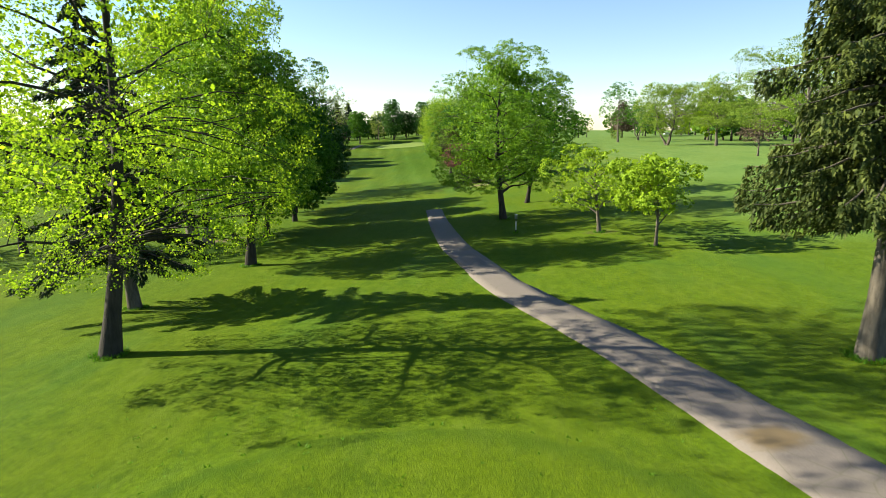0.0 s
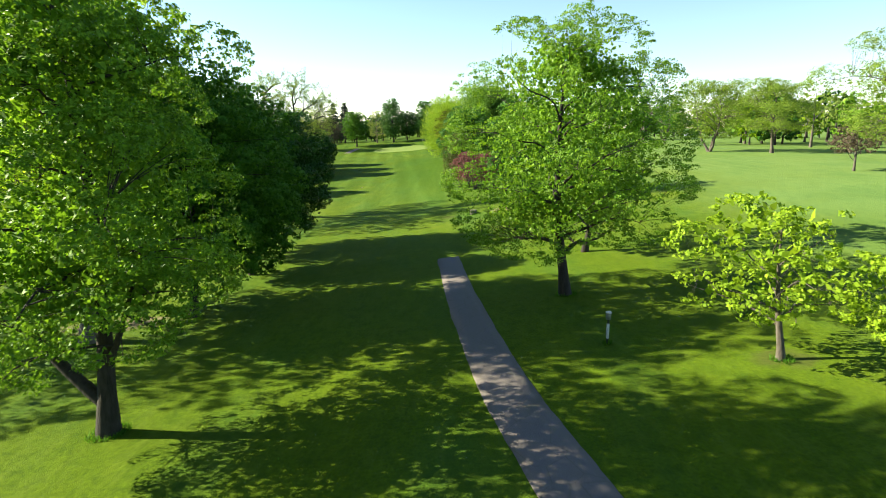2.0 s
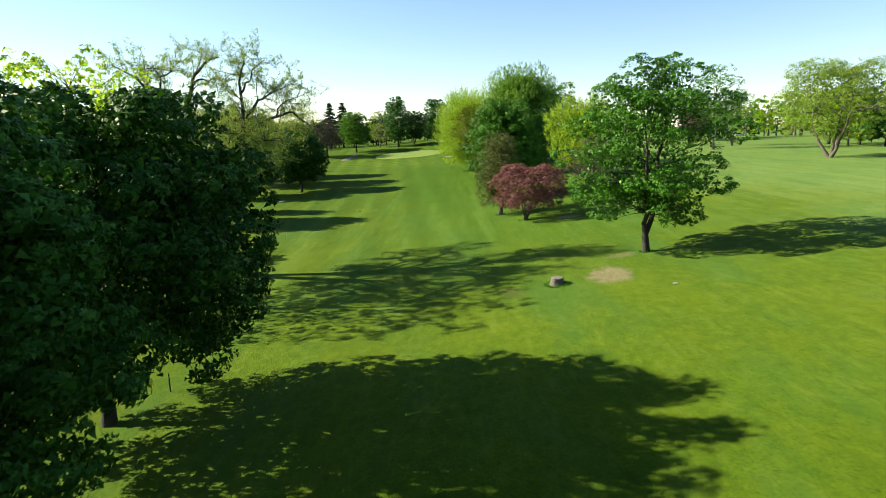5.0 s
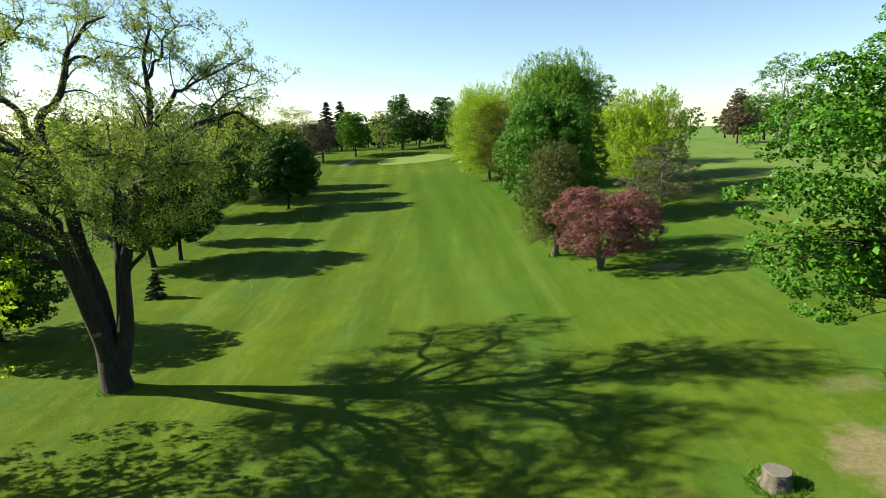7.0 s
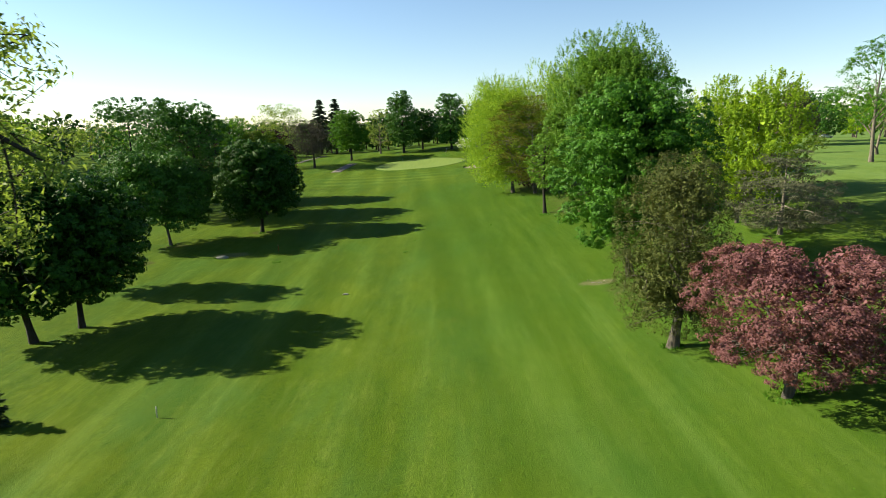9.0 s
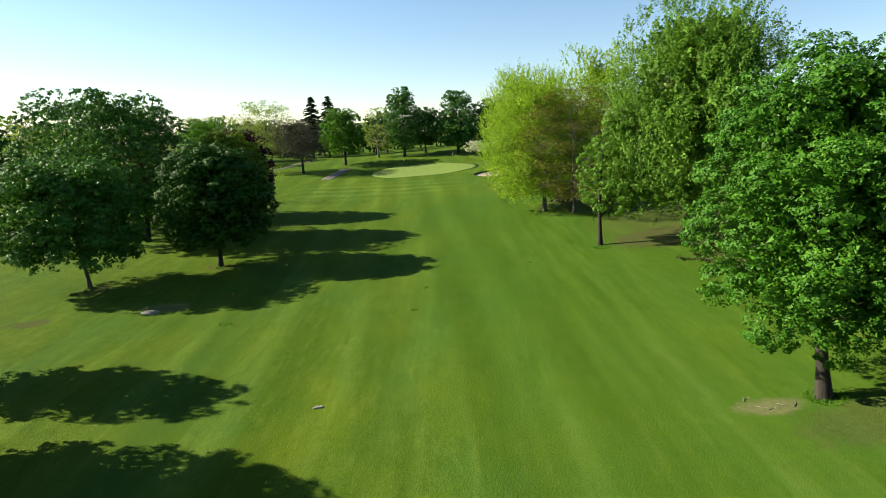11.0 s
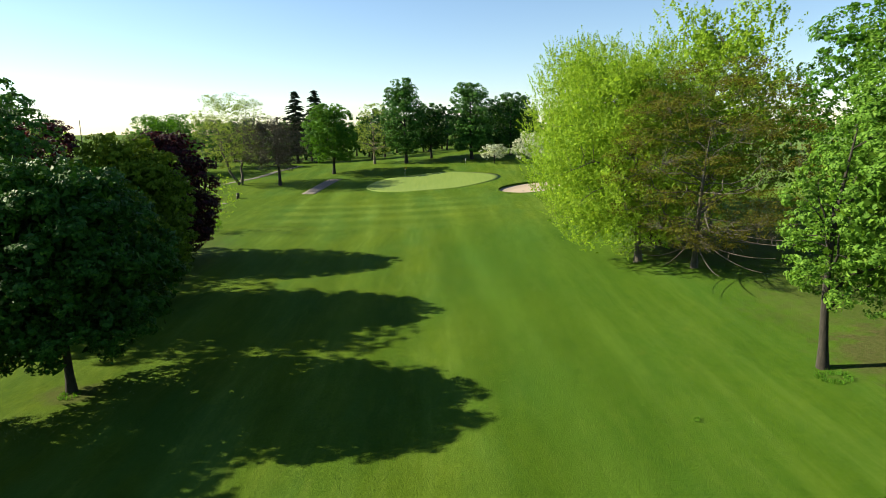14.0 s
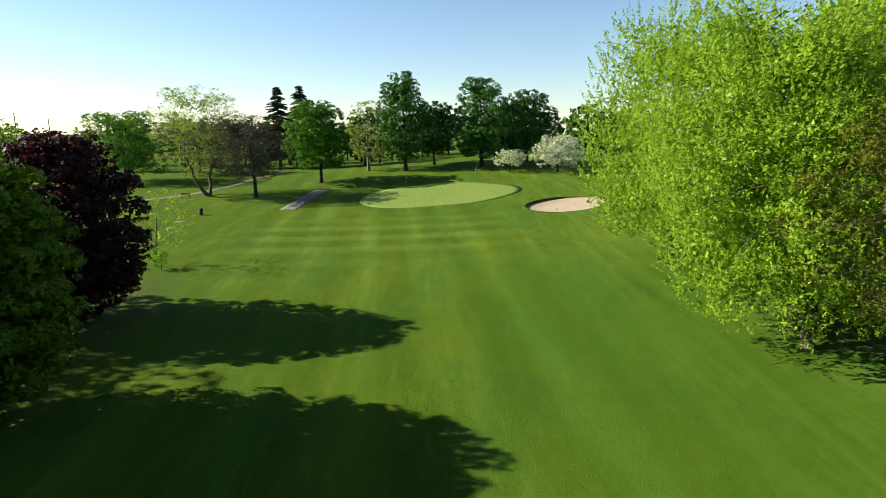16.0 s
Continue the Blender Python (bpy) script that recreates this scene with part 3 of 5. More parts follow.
    for i in range(limbs):
        w, rad = stem_paths[i % stems]
        f = (i + 0.5) / limbs
        h0 = start[0] + (start[1] - start[0]) * f
        j = min(h0 / leader, 1.0) * 10
        a = np.array([np.interp(j, np.arange(11), w[:, k]) for k in range(3)])
        e = by_height[int((i + 0.5) * count / limbs) % count].copy()
        if e[2] < a[2] - 0.1 * H:
            e[2] = a[2] - 0.1 * H
        length = np.linalg.norm(e - a)
        b = a + (e - a) * 0.45 + np.array([0, 0, up * length * 0.5]) + rng.normal(0, 0.06 * length, 3)
        path = bezier(a, b, e, 9)
        tt = np.linspace(0, 1, 9)[:, None]
        path += wiggle * length * 2.2 * np.sin(tt * rng.uniform(5, 9, (1, 3)) + rng.uniform(0, 6, (1, 3))) * np.sin(np.pi * tt)
        r0 = np.interp(j, np.arange(11), rad) * limb_r * 1.3
        limb_paths.append((path, r0 * (1 - np.linspace(0, 1, 9) * 0.88)))
    for h0, e, k in extra:
        w, rad = stem_paths[0]
        j = h0 / (H * leader) * 10
        a = np.array([np.interp(j, np.arange(11), w[:, q]) for q in range(3)])
        e = np.array(e, float)
        b = a + (e - a) * 0.55 + np.array([0, 0, -0.12 * np.linalg.norm(e - a)])
        limb_paths.append((bezier(a, b, e, 9), np.interp(j, np.arange(11), rad) * k * (1 - np.linspace(0, 1, 9) * 0.8)))
    limbs = len(limb_paths)
    # twigs to the clumps
    all_pts = np.concatenate([l[0][2:] for l in limb_paths] + [w[5:] for w, _ in stem_paths])
    all_rad = np.concatenate([l[1][2:] for l in limb_paths] + [r_[5:] for _, r_ in stem_paths])
    own = np.concatenate([np.full(7, i) for i in range(limbs)] + [np.full(6, -1)] * stems)
    twig_sets = {}
    pick = rng.permutation(len(clump))[:twigs]
    for k in pick:
        d = np.linalg.norm(all_pts - clump[k], axis=1) + np.maximum(all_pts[:, 2] - clump[k, 2], 0) * 0.8
        j = int(np.argmin(d))
        a, e = all_pts[j], clump[k]
        length = np.linalg.norm(e - a)
        b = (a + e) / 2 + rng.normal(0, 0.1 * length, 3) + np.array([0, 0, 0.14 * length])
        r0 = min(all_rad[j] * 0.6, twig_r * (1 + length * 0.5))
        twig_sets.setdefault(int(own[j]), []).append((bezier(a, b, e, 5), r0 * np.linspace(1, 0.25, 5)))
    if split:
        for i, l in enumerate(limb_paths):
            v, f4 = tubes([l], 6)
            if twig_sets.get(i):
                v2, f2 = tubes(twig_sets[i], 4)
                v, f4 = np.concatenate([v, v2]), np.concatenate([f4, f2 + len(v)])
            part("limb", quad_mesh("limb", v, f4, bark, True), bark, root)
        rest = twig_sets.get(-1, [])
    else:
        rest = limb_paths + [t_ for ts in twig_sets.values() for t_ in ts]
    if rest:
        tagged(part("branchwork" if not split else "twig_growth", quad_mesh("branches", *tubes(rest, 4), bark, True), bark, root), kind="stuff")
    # leaves
    n = len(clump) * per
    who = np.repeat(np.arange(len(clump)), per)
    sc = rng.uniform(0.55, 1.4, len(clump))[who][:, None]
    g = unit(rng.normal(size=(n, 3)) + 0.55 * way[who] + np.array([0, 0, 0.35]))
    rr = rng.uniform(0.45, 1, (n, 1)) ** 0.7
    pts = clump[who] + g * rr * spread * sc * np.array([1, 1, flat])
    if spike:
        # pointed tufts: the clump narrows along its upward shoot
        shoot = unit(0.6 * way + np.array([0, 0, 0.75]) + rng.normal(0, 0.2, way.shape))[who]
        along = rng.uniform(0, 1, (n, 1))
        pts = clump[who] + shoot * along * spike * sc + g * rr * spread * sc * (1.05 - along)
    pts[:, 2] = np.maximum(pts[:, 2], 0.15)
    outward = way[who]
    normal = unit(facing * outward + np.array([0, 0, 0.2]) + 0.65 * g + rng.normal(0, ruffle, (n, 3)))
    sizes = np.full((n, 1), size)
    if core:
        # larger leaves deep inside, where the crown is dense
        m = int(n * core * 0.3)
        who = rng.integers(0, len(clump), m)
        axis_pt = np.stack([np.full(m, off[0]), np.full(m, off[1]), np.minimum(np.maximum(clump[who][:, 2], bot + 0.25 * cr_h), bot + 0.75 * cr_h)], 1)
        k = rng.uniform(0.25, 1.0, (m, 1)) ** 0.8 * dense
        pts = np.concatenate([pts, axis_pt + (clump[who] - axis_pt) * k + rng.normal(0, 0.25, (m, 3))])
        normal = np.concatenate([normal, unit(outward[rng.integers(0, n, m)] + rng.normal(0, 0.8, (m, 3)))])
        sizes = np.concatenate([sizes, np.full((m, 1), min(size * 2.5, max(core_max, size)))])
    part("crown", quad_mesh("crown", *leaf_quads(rng, pts, normal, sizes, aspect, droop, plain=not kite), LEAF[leaf]), None, root)
    return root


def conifer(name, label, x, y, H, R, bot, leaf="pine", bark=None, seed=1, levels=16, around=7, sprays=60, droop=0.35, length=0.45, width=0.12,
            trunk=None, power=0.8, hang=0.6, gaps=0.0, group="", off=(0, 0), split=False, category="conifer"):
    """A conifer: a straight trunk, whorls of sagging branches and needle sprays along them."""
    rng = np.random.default_rng(seed)
    bark = bark or DARK_BARK
    root = thing(name, x, y, label, category, group)
    trunk = trunk or 0.018 * H + 0.04
    h = np.linspace(0, 1, 9)
    w = np.stack([off[0] * h, off[1] * h, H * h], 1)
    w[0, 2] = -0.3
    rad = trunk * (1 - 0.95 * h)
    rad[0] *= 1.35
    part("trunk", quad_mesh("trunk", *tubes([(w, rad)], 8), bark, True), bark, root)
    branches, pts, dirs = [], [], []
    for i in range(levels):
        f = (i + 0.3) / levels
        z = bot + (H - bot) * f
        reach = R * (1 - f) ** power + 0.06 * R
        for k in range(around):
            if rng.uniform() < gaps:
                continue
            az = 2 * np.pi * (k + rng.uniform(-0.45, 0.45)) / around + i * 1.3
            z = bot + (H - bot) * np.clip(f + rng.uniform(-1.2, 1.2) / levels, 0, 0.98)
            r = reach * rng.uniform(0.55, 1.2)
            d = np.array([math.cos(az), math.sin(az), 0])
            a = np.array([off[0] * z / H, off[1] * z / H, z])
            e = a + d * r + np.array([0, 0, -droop * r * rng.uniform(0.6, 1.2)])
            b = a + d * r * 0.5 + np.array([0, 0, 0.06 * r])
            path = bezier(a, b, e, 6)
            path[-1, 2] += 0.06 * r
            branches.append((path, np.linspace(trunk * 0.26 * (1 - f * 0.6), 0.012, 6)))
            m = max(int(sprays * r / R), 6)
            t = rng.uniform(0.15, 1, m) ** 0.8
            pos = np.stack([np.interp(t * 5, np.arange(6), path[:, q]) for q in range(3)], 1)
            side = np.array([-d[1], d[0], 0])
            wide = (rng.uniform(-1, 1, m) * 0.24 * r * (1.15 - t))[:, None]
            pos = pos + side * wide
            pos[:, 2] -= rng.uniform(0, hang, m) * 0.5
            pts.append(pos)
            dirs.append(unit(d * rng.uniform(0.2, 0.9, (m, 1)) + side * np.sign(wide) * rng.uniform(0, 0.8, (m, 1)) + np.array([0, 0, -1]) * rng.uniform(0, hang * 1.6, (m, 1))))
    if split:
        per_level = len(branches)
        step = max(per_level // 40, 1)
        for i in range(0, per_level, step):
            part("branch", quad_mesh("branch", *tubes(branches[i:i + step], 5), bark, True), bark, root)
    else:
        tagged(part("branchwork", quad_mesh("branches", *tubes(branches, 4), bark, True), bark, root), kind="stuff")
    pts, t = np.concatenate(pts), np.concatenate(dirs)
    n = len(pts)
    nn = unit(rng.normal(size=(n, 3)) + np.array([0, 0, 0.6]))
    s = unit(np.cross(nn, t))
    size = length * rng.uniform(0.6, 1.3, (n, 1))
    wd = width * rng.uniform(0.7, 1.3, (n, 1))
    v = np.stack([pts - t * size * 0.3 - s * wd, pts + t * size * 0.7, pts - t * size * 0.3 + s * wd], 1)
    part("crown", quad_mesh("needles", v.reshape(-1, 3), np.arange(3 * n).reshape(-1, 3), LEAF[leaf]), None, root)
    return root


def lathe(profile, seg=16, wobble=0.0, seed=0):
    """A bmesh turned from (radius, height) pairs, closed above and below."""
    rng = random.Random(seed)
    bm = bmesh.new()
    rings = []
    ph = [rng.uniform(0, 6.28) for _ in range(3)]
    for r, z in profile:
        ring = []
        for k in range(seg):
            a = 2 * math.pi * k / seg
            w = 1 + wobble * (math.sin(3 * a + ph[0]) + 0.7 * math.sin(5 * a + ph[1]) + 0.5 * math.sin(9 * a + ph[2]))
            ring.append(bm.verts.new((r * w * math.cos(a), r * w * math.sin(a), z)))
        rings.append(ring)
    for a, b in zip(rings, rings[1:]):
        for k in range(seg):
            bm.faces.new((a[k], a[(k + 1) % seg], b[(k + 1) % seg], b[k]))
    bm.faces.new(rings[0][::-1])
    bm.faces.new(rings[-1])
    for f in bm.faces:
        f.smooth = len(f.verts) == 4
    return bm


def spline(points, n):
    """A smooth curve through a few points."""
    p = np.asarray(points, float)
    p = np.concatenate([[2 * p[0] - p[1]], p, [2 * p[-1] - p[-2]]])
    out = []
    for u in np.linspace(0, len(p) - 3 - 1e-6, n):
        i, t = int(u), u % 1
        a, b, c, d = p[i:i + 4]
        out.append(0.5 * (2 * b + (c - a) * t + (2 * a - 5 * b + 4 * c - d) * t * t + (3 * b - a - 3 * c + d) * t ** 3))
    return np.array(out)


def cottonwood(x, y, seed=31):
    """An old forked tree: crooked limbs that sweep out and curl, with thin leaves in puffs along the outer twigs."""
    rng = np.random.default_rng(seed)
    root = thing("cottonwood_tree", x, y, "huge old forked cottonwood with thin grey-green leaves", "tree")
    trunk = (spline([(0.05, 0, -0.6), (0.0, 0, 0.2), (-0.1, 0, 1.4), (-0.1, 0, 3.2)], 9), np.array([1.4, 1.08, 0.93, 0.86, 0.82, 0.8, 0.78, 0.66, 0.4]))
    # three stems that part low down
    near = (spline([(-0.2, -0.1, 1.6), (-0.25, -0.3, 3.2), (-0.3, -1.2, 5.6), (-0.4, -2.0, 8.0), (-0.7, -2.2, 9.6)], 14), np.linspace(0.62, 0.4, 14))
    mid = (spline([(-0.2, 0.2, 1.8), (-0.4, 0.5, 3.6), (-0.7, 0.6, 6.0), (-1.2, 0.3, 8.6), (-1.3, -0.2, 11.6), (-2.2, 0.0, 14.2)], 14), np.linspace(0.52, 0.3, 14))
    right = (spline([(0.35, 0.1, 1.4), (0.75, 0.3, 3.6), (0.9, 0.4, 5.6), (0.85, 0.7, 8.0), (0.8, 1.0, 11.0)], 14), np.linspace(0.56, 0.3, 14))
    # the control points and thickness of each limb
    mains = [
        ([(-2.2, 0.0, 14.0), (-2.8, 1.0, 16.0), (-2.6, 1.6, 17.1), (-1.6, 2.0, 19.0), (-1.0, 2.0, 20.1), (0.0, 1.6, 21.1), (1.5, 1.0, 21.4)], 0.3),
        ([(-1.6, 2.0, 19.0), (-0.8, 2.3, 19.4), (0.3, 2.6, 19.5), (2.2, 3.0, 19.5)], 0.12),
        ([(-2.1, 0.0, 13.8), (-2.2, -1.4, 15.4), (-2.4, -2.0, 16.8), (-4.1, -2.6, 18.5), (-5.2, -2.8, 19.5), (-6.6, -3.2, 20.4)], 0.22),
        ([(-2.8, -2.4, 17.6), (-2.9, -2.2, 19.0), (-2.0, -2.0, 19.9), (-0.9, -2.0, 20.8)], 0.11),
        ([(-3.8, -2.5, 18.3), (-3.9, -2.3, 19.7), (-3.0, -2.0, 20.7)], 0.09),
        ([(-2.1, -0.4, 13.4), (-4.9, 0.0, 15.1), (-6.6, 0.5, 15.9), (-7.8, 0.8, 16.8), (-10.4, 1.2, 18.2)], 0.2),
        ([(-4.9, 0.0, 14.9), (-8.3, 1.5, 14.4), (-9.5, 2.0, 15.6), (-11.0, 2.2, 17.0)], 0.13),
        ([(-0.7, -2.2, 9.4), (-1.5, -2.6, 10.2), (-1.9, -3.0, 11.3), (-3.4, -3.8, 12.6), (-6.4, -5.0, 14.0)], 0.24),
        ([(-0.7, -2.2, 9.4), (0.2, -3.6, 11.0), (0.6, -5.6, 12.6), (1.4, -8.0, 13.4)], 0.24),
        ([(0.8, 1.0, 10.8), (1.0, 1.2, 12.5), (1.8, 1.8, 14.4), (1.8, 2.4, 16.0)], 0.28),
        ([(0.9, 0.4, 5.6), (1.4, 0.2, 8.0), (2.2, 0.0, 10.7), (3.2, -0.2, 12.8), (3.8, 0.1, 14.4), (3.6, 0.8, 16.0), (3.2, 1.3, 18.0), (3.2, 1.4, 19.4), (3.8, 1.4, 21.0)], 0.36),
        ([(3.3, 1.3, 18.1), (4.2, 1.0, 19.1), (4.7, 0.6, 20.0), (6.2, 0.0, 21.0)], 0.12),
        ([(3.8, 0.6, 15.5), (4.6, 0.8, 16.8), (5.2, 1.1, 17.5), (6.3, 1.4, 18.0), (8.6, 2.0, 19.2)], 0.17),
        ([(3.7, 0.1, 14.2), (5.1, 1.2, 15.1), (6.6, 2.2, 16.0), (7.5, 2.6, 16.2), (8.2, 2.8, 15.8), (9.4, 3.2, 14.9)], 0.2),
        ([(6.4, 2.0, 15.9), (6.8, 2.2, 16.8), (7.6, 2.5, 17.4), (9.0, 2.8, 17.9)], 0.11),
        ([(0.75, 0.8, 8.5), (-0.6, 1.6, 9.2), (-1.6, 2.4, 9.9), (-3.5, 3.2, 10.6), (-6.8, 4.6, 11.4)], 0.2),
        ([(1.1, 0.3, 6.9), (2.8, -0.6, 8.4), (4.5, -1.6, 9.8), (6.4, -2.4, 10.8)], 0.16),
    ]
    # lower limbs all round: the stem's point, bearing, reach and end height
    for a, bearing, reach, top in (((-0.5, -2.1, 8.8), 262, 8.6, 13.0), ((-0.4, -1.9, 7.8), 236, 9.6, 12.0), ((-1.2, 0.2, 9.2), 205, 10.0, 13.0), ((-1.3, -0.1, 11.0), 182, 8.6, 12.2),
                                   ((-1.6, 0.0, 12.4), 148, 9.4, 14.0), ((0.8, 0.9, 10.0), 112, 10.5, 12.6), ((0.8, 1.0, 10.6), 78, 9.6, 13.8),
                                   ((2.6, -0.1, 11.6), 320, 7.4, 13.6), ((2.9, -0.2, 12.2), 285, 8.4, 14.2), ((-2.2, 0.0, 13.8), 225, 8.0, 15.2), ((0.9, 1.1, 11.6), 130, 6.6, 15.0)):
        a = np.array(a)
        d = np.array([math.cos(radians(bearing)), math.sin(radians(bearing)), 0.0])
        side = np.array([-d[1], d[0], 0.0])
        e = np.array([a[0] + d[0] * reach, a[1] + d[1] * reach, top])
        sway = 0.1 * reach * (1 if len(mains) % 2 else -1)
        rise = np.array([0, 0, 0.1 * reach])
        mains.append(([a, a + (e - a) * 0.28 + side * sway + rise * 0.5, a + (e - a) * 0.58 - side * sway * 0.6 + rise,
                       a + (e - a) * 0.82 + side * sway * 0.7 + rise * 0.5, e], 0.2))
    knot = lathe([(0.3, -0.1), (0.26, 0.05), (0.16, 0.12)], 10, 0.1, 3)
    bmesh.ops.transform(knot, matrix=Matrix.Translation((-0.2, -0.95, 3.9)) @ Matrix.Rotation(1.1, 4, "X"), verts=knot.verts)
    part("trunk", quad_mesh("trunk", *tubes([trunk, near, mid, right], 12), DARK_BARK, True), None, root)
    part("broken_stub", knot, PALE_BARK, root, "pale broken limb stub")
    pts, nrm = [], []
    for ctl, r0 in mains:
        path = spline(ctl, 14)
        tt = np.linspace(0, 1, 14)[:, None]
        path += 0.22 * np.sin(tt * rng.uniform(9, 15, (1, 3)) + rng.uniform(0, 6, (1, 3))) * np.sin(np.pi * np.clip(tt * 1.2, 0, 1))
        own = [(path, r0 * (1 - 0.82 * tt[:, 0]))]
        fine = []
        heads = []
        span = np.linalg.norm(path[-1] - path[0])
        for k in range(int(5 + span * 1.1)):
            u = rng.uniform(0.35, 1.0)
            a = np.array([np.interp(u * 13, np.arange(14), path[:, q]) for q in range(3)])
            along = unit(path[min(int(u * 13) + 1, 13)] - path[int(u * 12)])
            d = unit(along * 0.5 + rng.normal(0, 0.75, 3) + np.array([0, 0, 0.15]))
            length = rng.uniform(1.4, 3.4) * (1.1 - 0.3 * u)
            e = a + d * length
            b = (a + e) / 2 + rng.normal(0, 0.22 * length, 3) + np.array([0, 0, 0.12 * length])
            q = bezier(a, b, e, 7)
            own.append((q, np.linspace(max(r0 * 0.3 * (1.1 - u), 0.03), 0.016, 7)))
            heads += [q[3], q[5], q[6]]
            for _ in range(4):
                a2 = q[rng.integers(2, 7)]
                e2 = a2 + unit(rng.normal(0, 1, 3) + d * 0.6) * rng.uniform(0.7, 1.5)
                fine.append((bezier(a2, (a2 + e2) / 2 + rng.normal(0, 0.15, 3), e2, 4), np.linspace(0.016, 0.006, 4)))
                heads += [e2, (a2 + e2) / 2]
        heads += list(path[9:])
        v, f4 = tubes(own, 7)
        v2, f2 = tubes(fine, 3)
        part("limb", quad_mesh("limb", np.concatenate([v, v2]), np.concatenate([f4, f2 + len(v)]), DARK_BARK, True), None, root)
        for h in heads:
            low = np.clip((17.5 - h[2]) / 8, 0.0, 1.0)
            m = int(rng.uniform(8, 20) * (1.5 + 0.5 * low))
            g = unit(rng.normal(size=(m, 3)))
            pts.append(h + g * rng.uniform(0.1, 1.0, (m, 1)) ** 0.7 * (0.42 + 0.3 * low) * np.array([1, 1, 0.75]))
            nrm.append(unit(g + np.array([0, 0, 0.3]) + rng.normal(0, 0.45, (m, 3))))
    pts, nrm = np.concatenate(pts), np.concatenate(nrm)
    part("crown", quad_mesh("crown", *leaf_quads(rng, pts, nrm, np.full((len(pts), 1), 0.165), 0.45, 0.5), LEAF["willow"]), None, root)
    return root


# ---------------------------------------------------------------- ground
def axis(parts):
    return np.unique(np.concatenate([np.arange(a, b, st) for a, b, st in parts]))


def ground():
    xs = axis([(-1800, -300, 150), (-300, -100, 20), (-100, -60, 4), (-60, 30, 1.25), (30, 120, 3), (120, 320, 20), (320, 1801, 148)])
    ys = axis([(-600, -60, 60), (-60, -10, 5), (-10, 315, 1.25), (315, 420, 5), (420, 700, 40), (700, 2800, 150)])
    gx, gy = np.meshgrid(xs, ys)
    v = np.stack([gx.ravel(), gy.ravel(), ground_z(gx, gy).ravel()], 1)
    nx, ny = len(xs), len(ys)
    i, j = np.meshgrid(np.arange(ny - 1), np.arange(nx - 1), indexing="ij")
    q = np.stack([i * nx + j, i * nx + j + 1, (i + 1) * nx + j + 1, (i + 1) * nx + j], -1).reshape(-1, 4)
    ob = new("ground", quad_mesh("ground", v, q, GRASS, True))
    tagged(ob, "rolling mown green grass of a golf course with bare patches", "grass", kind="structure")


ground()


def ribbon(name, centre, width, material, label, kind="structure", lift=0.03, thick=0.1, category="path", ragged=0.06, seed=3):
    """A path that follows the ground, with slightly uneven edges and a low side."""
    rng = np.random.default_rng(seed)
    c = np.asarray(centre, float)
    seg = np.concatenate([[0], np.cumsum(np.linalg.norm(np.diff(c, axis=0), axis=1))])
    m = int(seg[-1] / 0.4) + 2
    t = np.linspace(0, seg[-1], m)
    px, py = np.interp(t, seg, c[:, 0]), np.interp(t, seg, c[:, 1])
    ker = np.ones(15) / 15
    pad = lambda q: np.convolve(np.concatenate([np.linspace(2 * q[0] - q[7], q[0], 8)[:-1], q, np.linspace(q[-1], 2 * q[-1] - q[-8], 8)[1:]]), ker, "valid")
    px, py = pad(px), pad(py)
    d = unit(np.stack([np.gradient(px), np.gradient(py)], 1))
    nrm = np.stack([-d[:, 1], d[:, 0]], 1)
    half = np.interp(t, seg, np.broadcast_to(width, len(c))) / 2
    cols = []
    for k in (-1.03, -1.0, -0.5, 0.0, 0.5, 1.0, 1.03):
        wob = ragged * np.convolve(rng.normal(0, 1, m + 4), np.ones(5) / 5, "valid") if abs(k) >= 1 else 0
        x, y = px + nrm[:, 0] * (half * k + wob), py + nrm[:, 1] * (half * k + wob)
        z = ground_z(x, y) + (lift + 0.02 * (1 - k * k) if abs(k) <= 1 else -thick)
        cols.append(np.stack([x, y, z], 1))
    v = np.stack(cols, 1).reshape(-1, 3)
    i, j = np.meshgrid(np.arange(m - 1), np.arange(6), indexing="ij")
    q = np.stack([i * 7 + j, i * 7 + j + 1, (i + 1) * 7 + j + 1, (i + 1) * 7 + j], -1).reshape(-1, 4)[:, ::-1]
    ob = new(name, quad_mesh(name, v, q, material, True))
    return tagged(ob, label, category, kind=kind)


ribbon("cart_path", [(13.5, -9), (9.9, 6), (8.7, 11), (7.6, 16.5), (6.0, 22.5), (3.2, 32), (0.9, 46), (-0.3, 60), (-1.25, 76)],
       [2.6, 2.45, 2.4, 2.4, 2.35, 2.3, 2.2, 2.1, 1.95], PATHWAY, "pale worn asphalt cart path across the grass")
ribbon("cart_path_far", [(-42.9, 278.6), (-42.3, 287), (-41.6, 292), (-40.6, 297)], 2.8, PATHWAY,
       "pale worn cart path that begins beside the green", seed=5)
ribbon("lane_left", [(-78, 286), (-70, 291), (-64.4, 297), (-60, 306), (-56, 330)], 1.7, PATHWAY, "narrow pale path under the trees", seed=6)


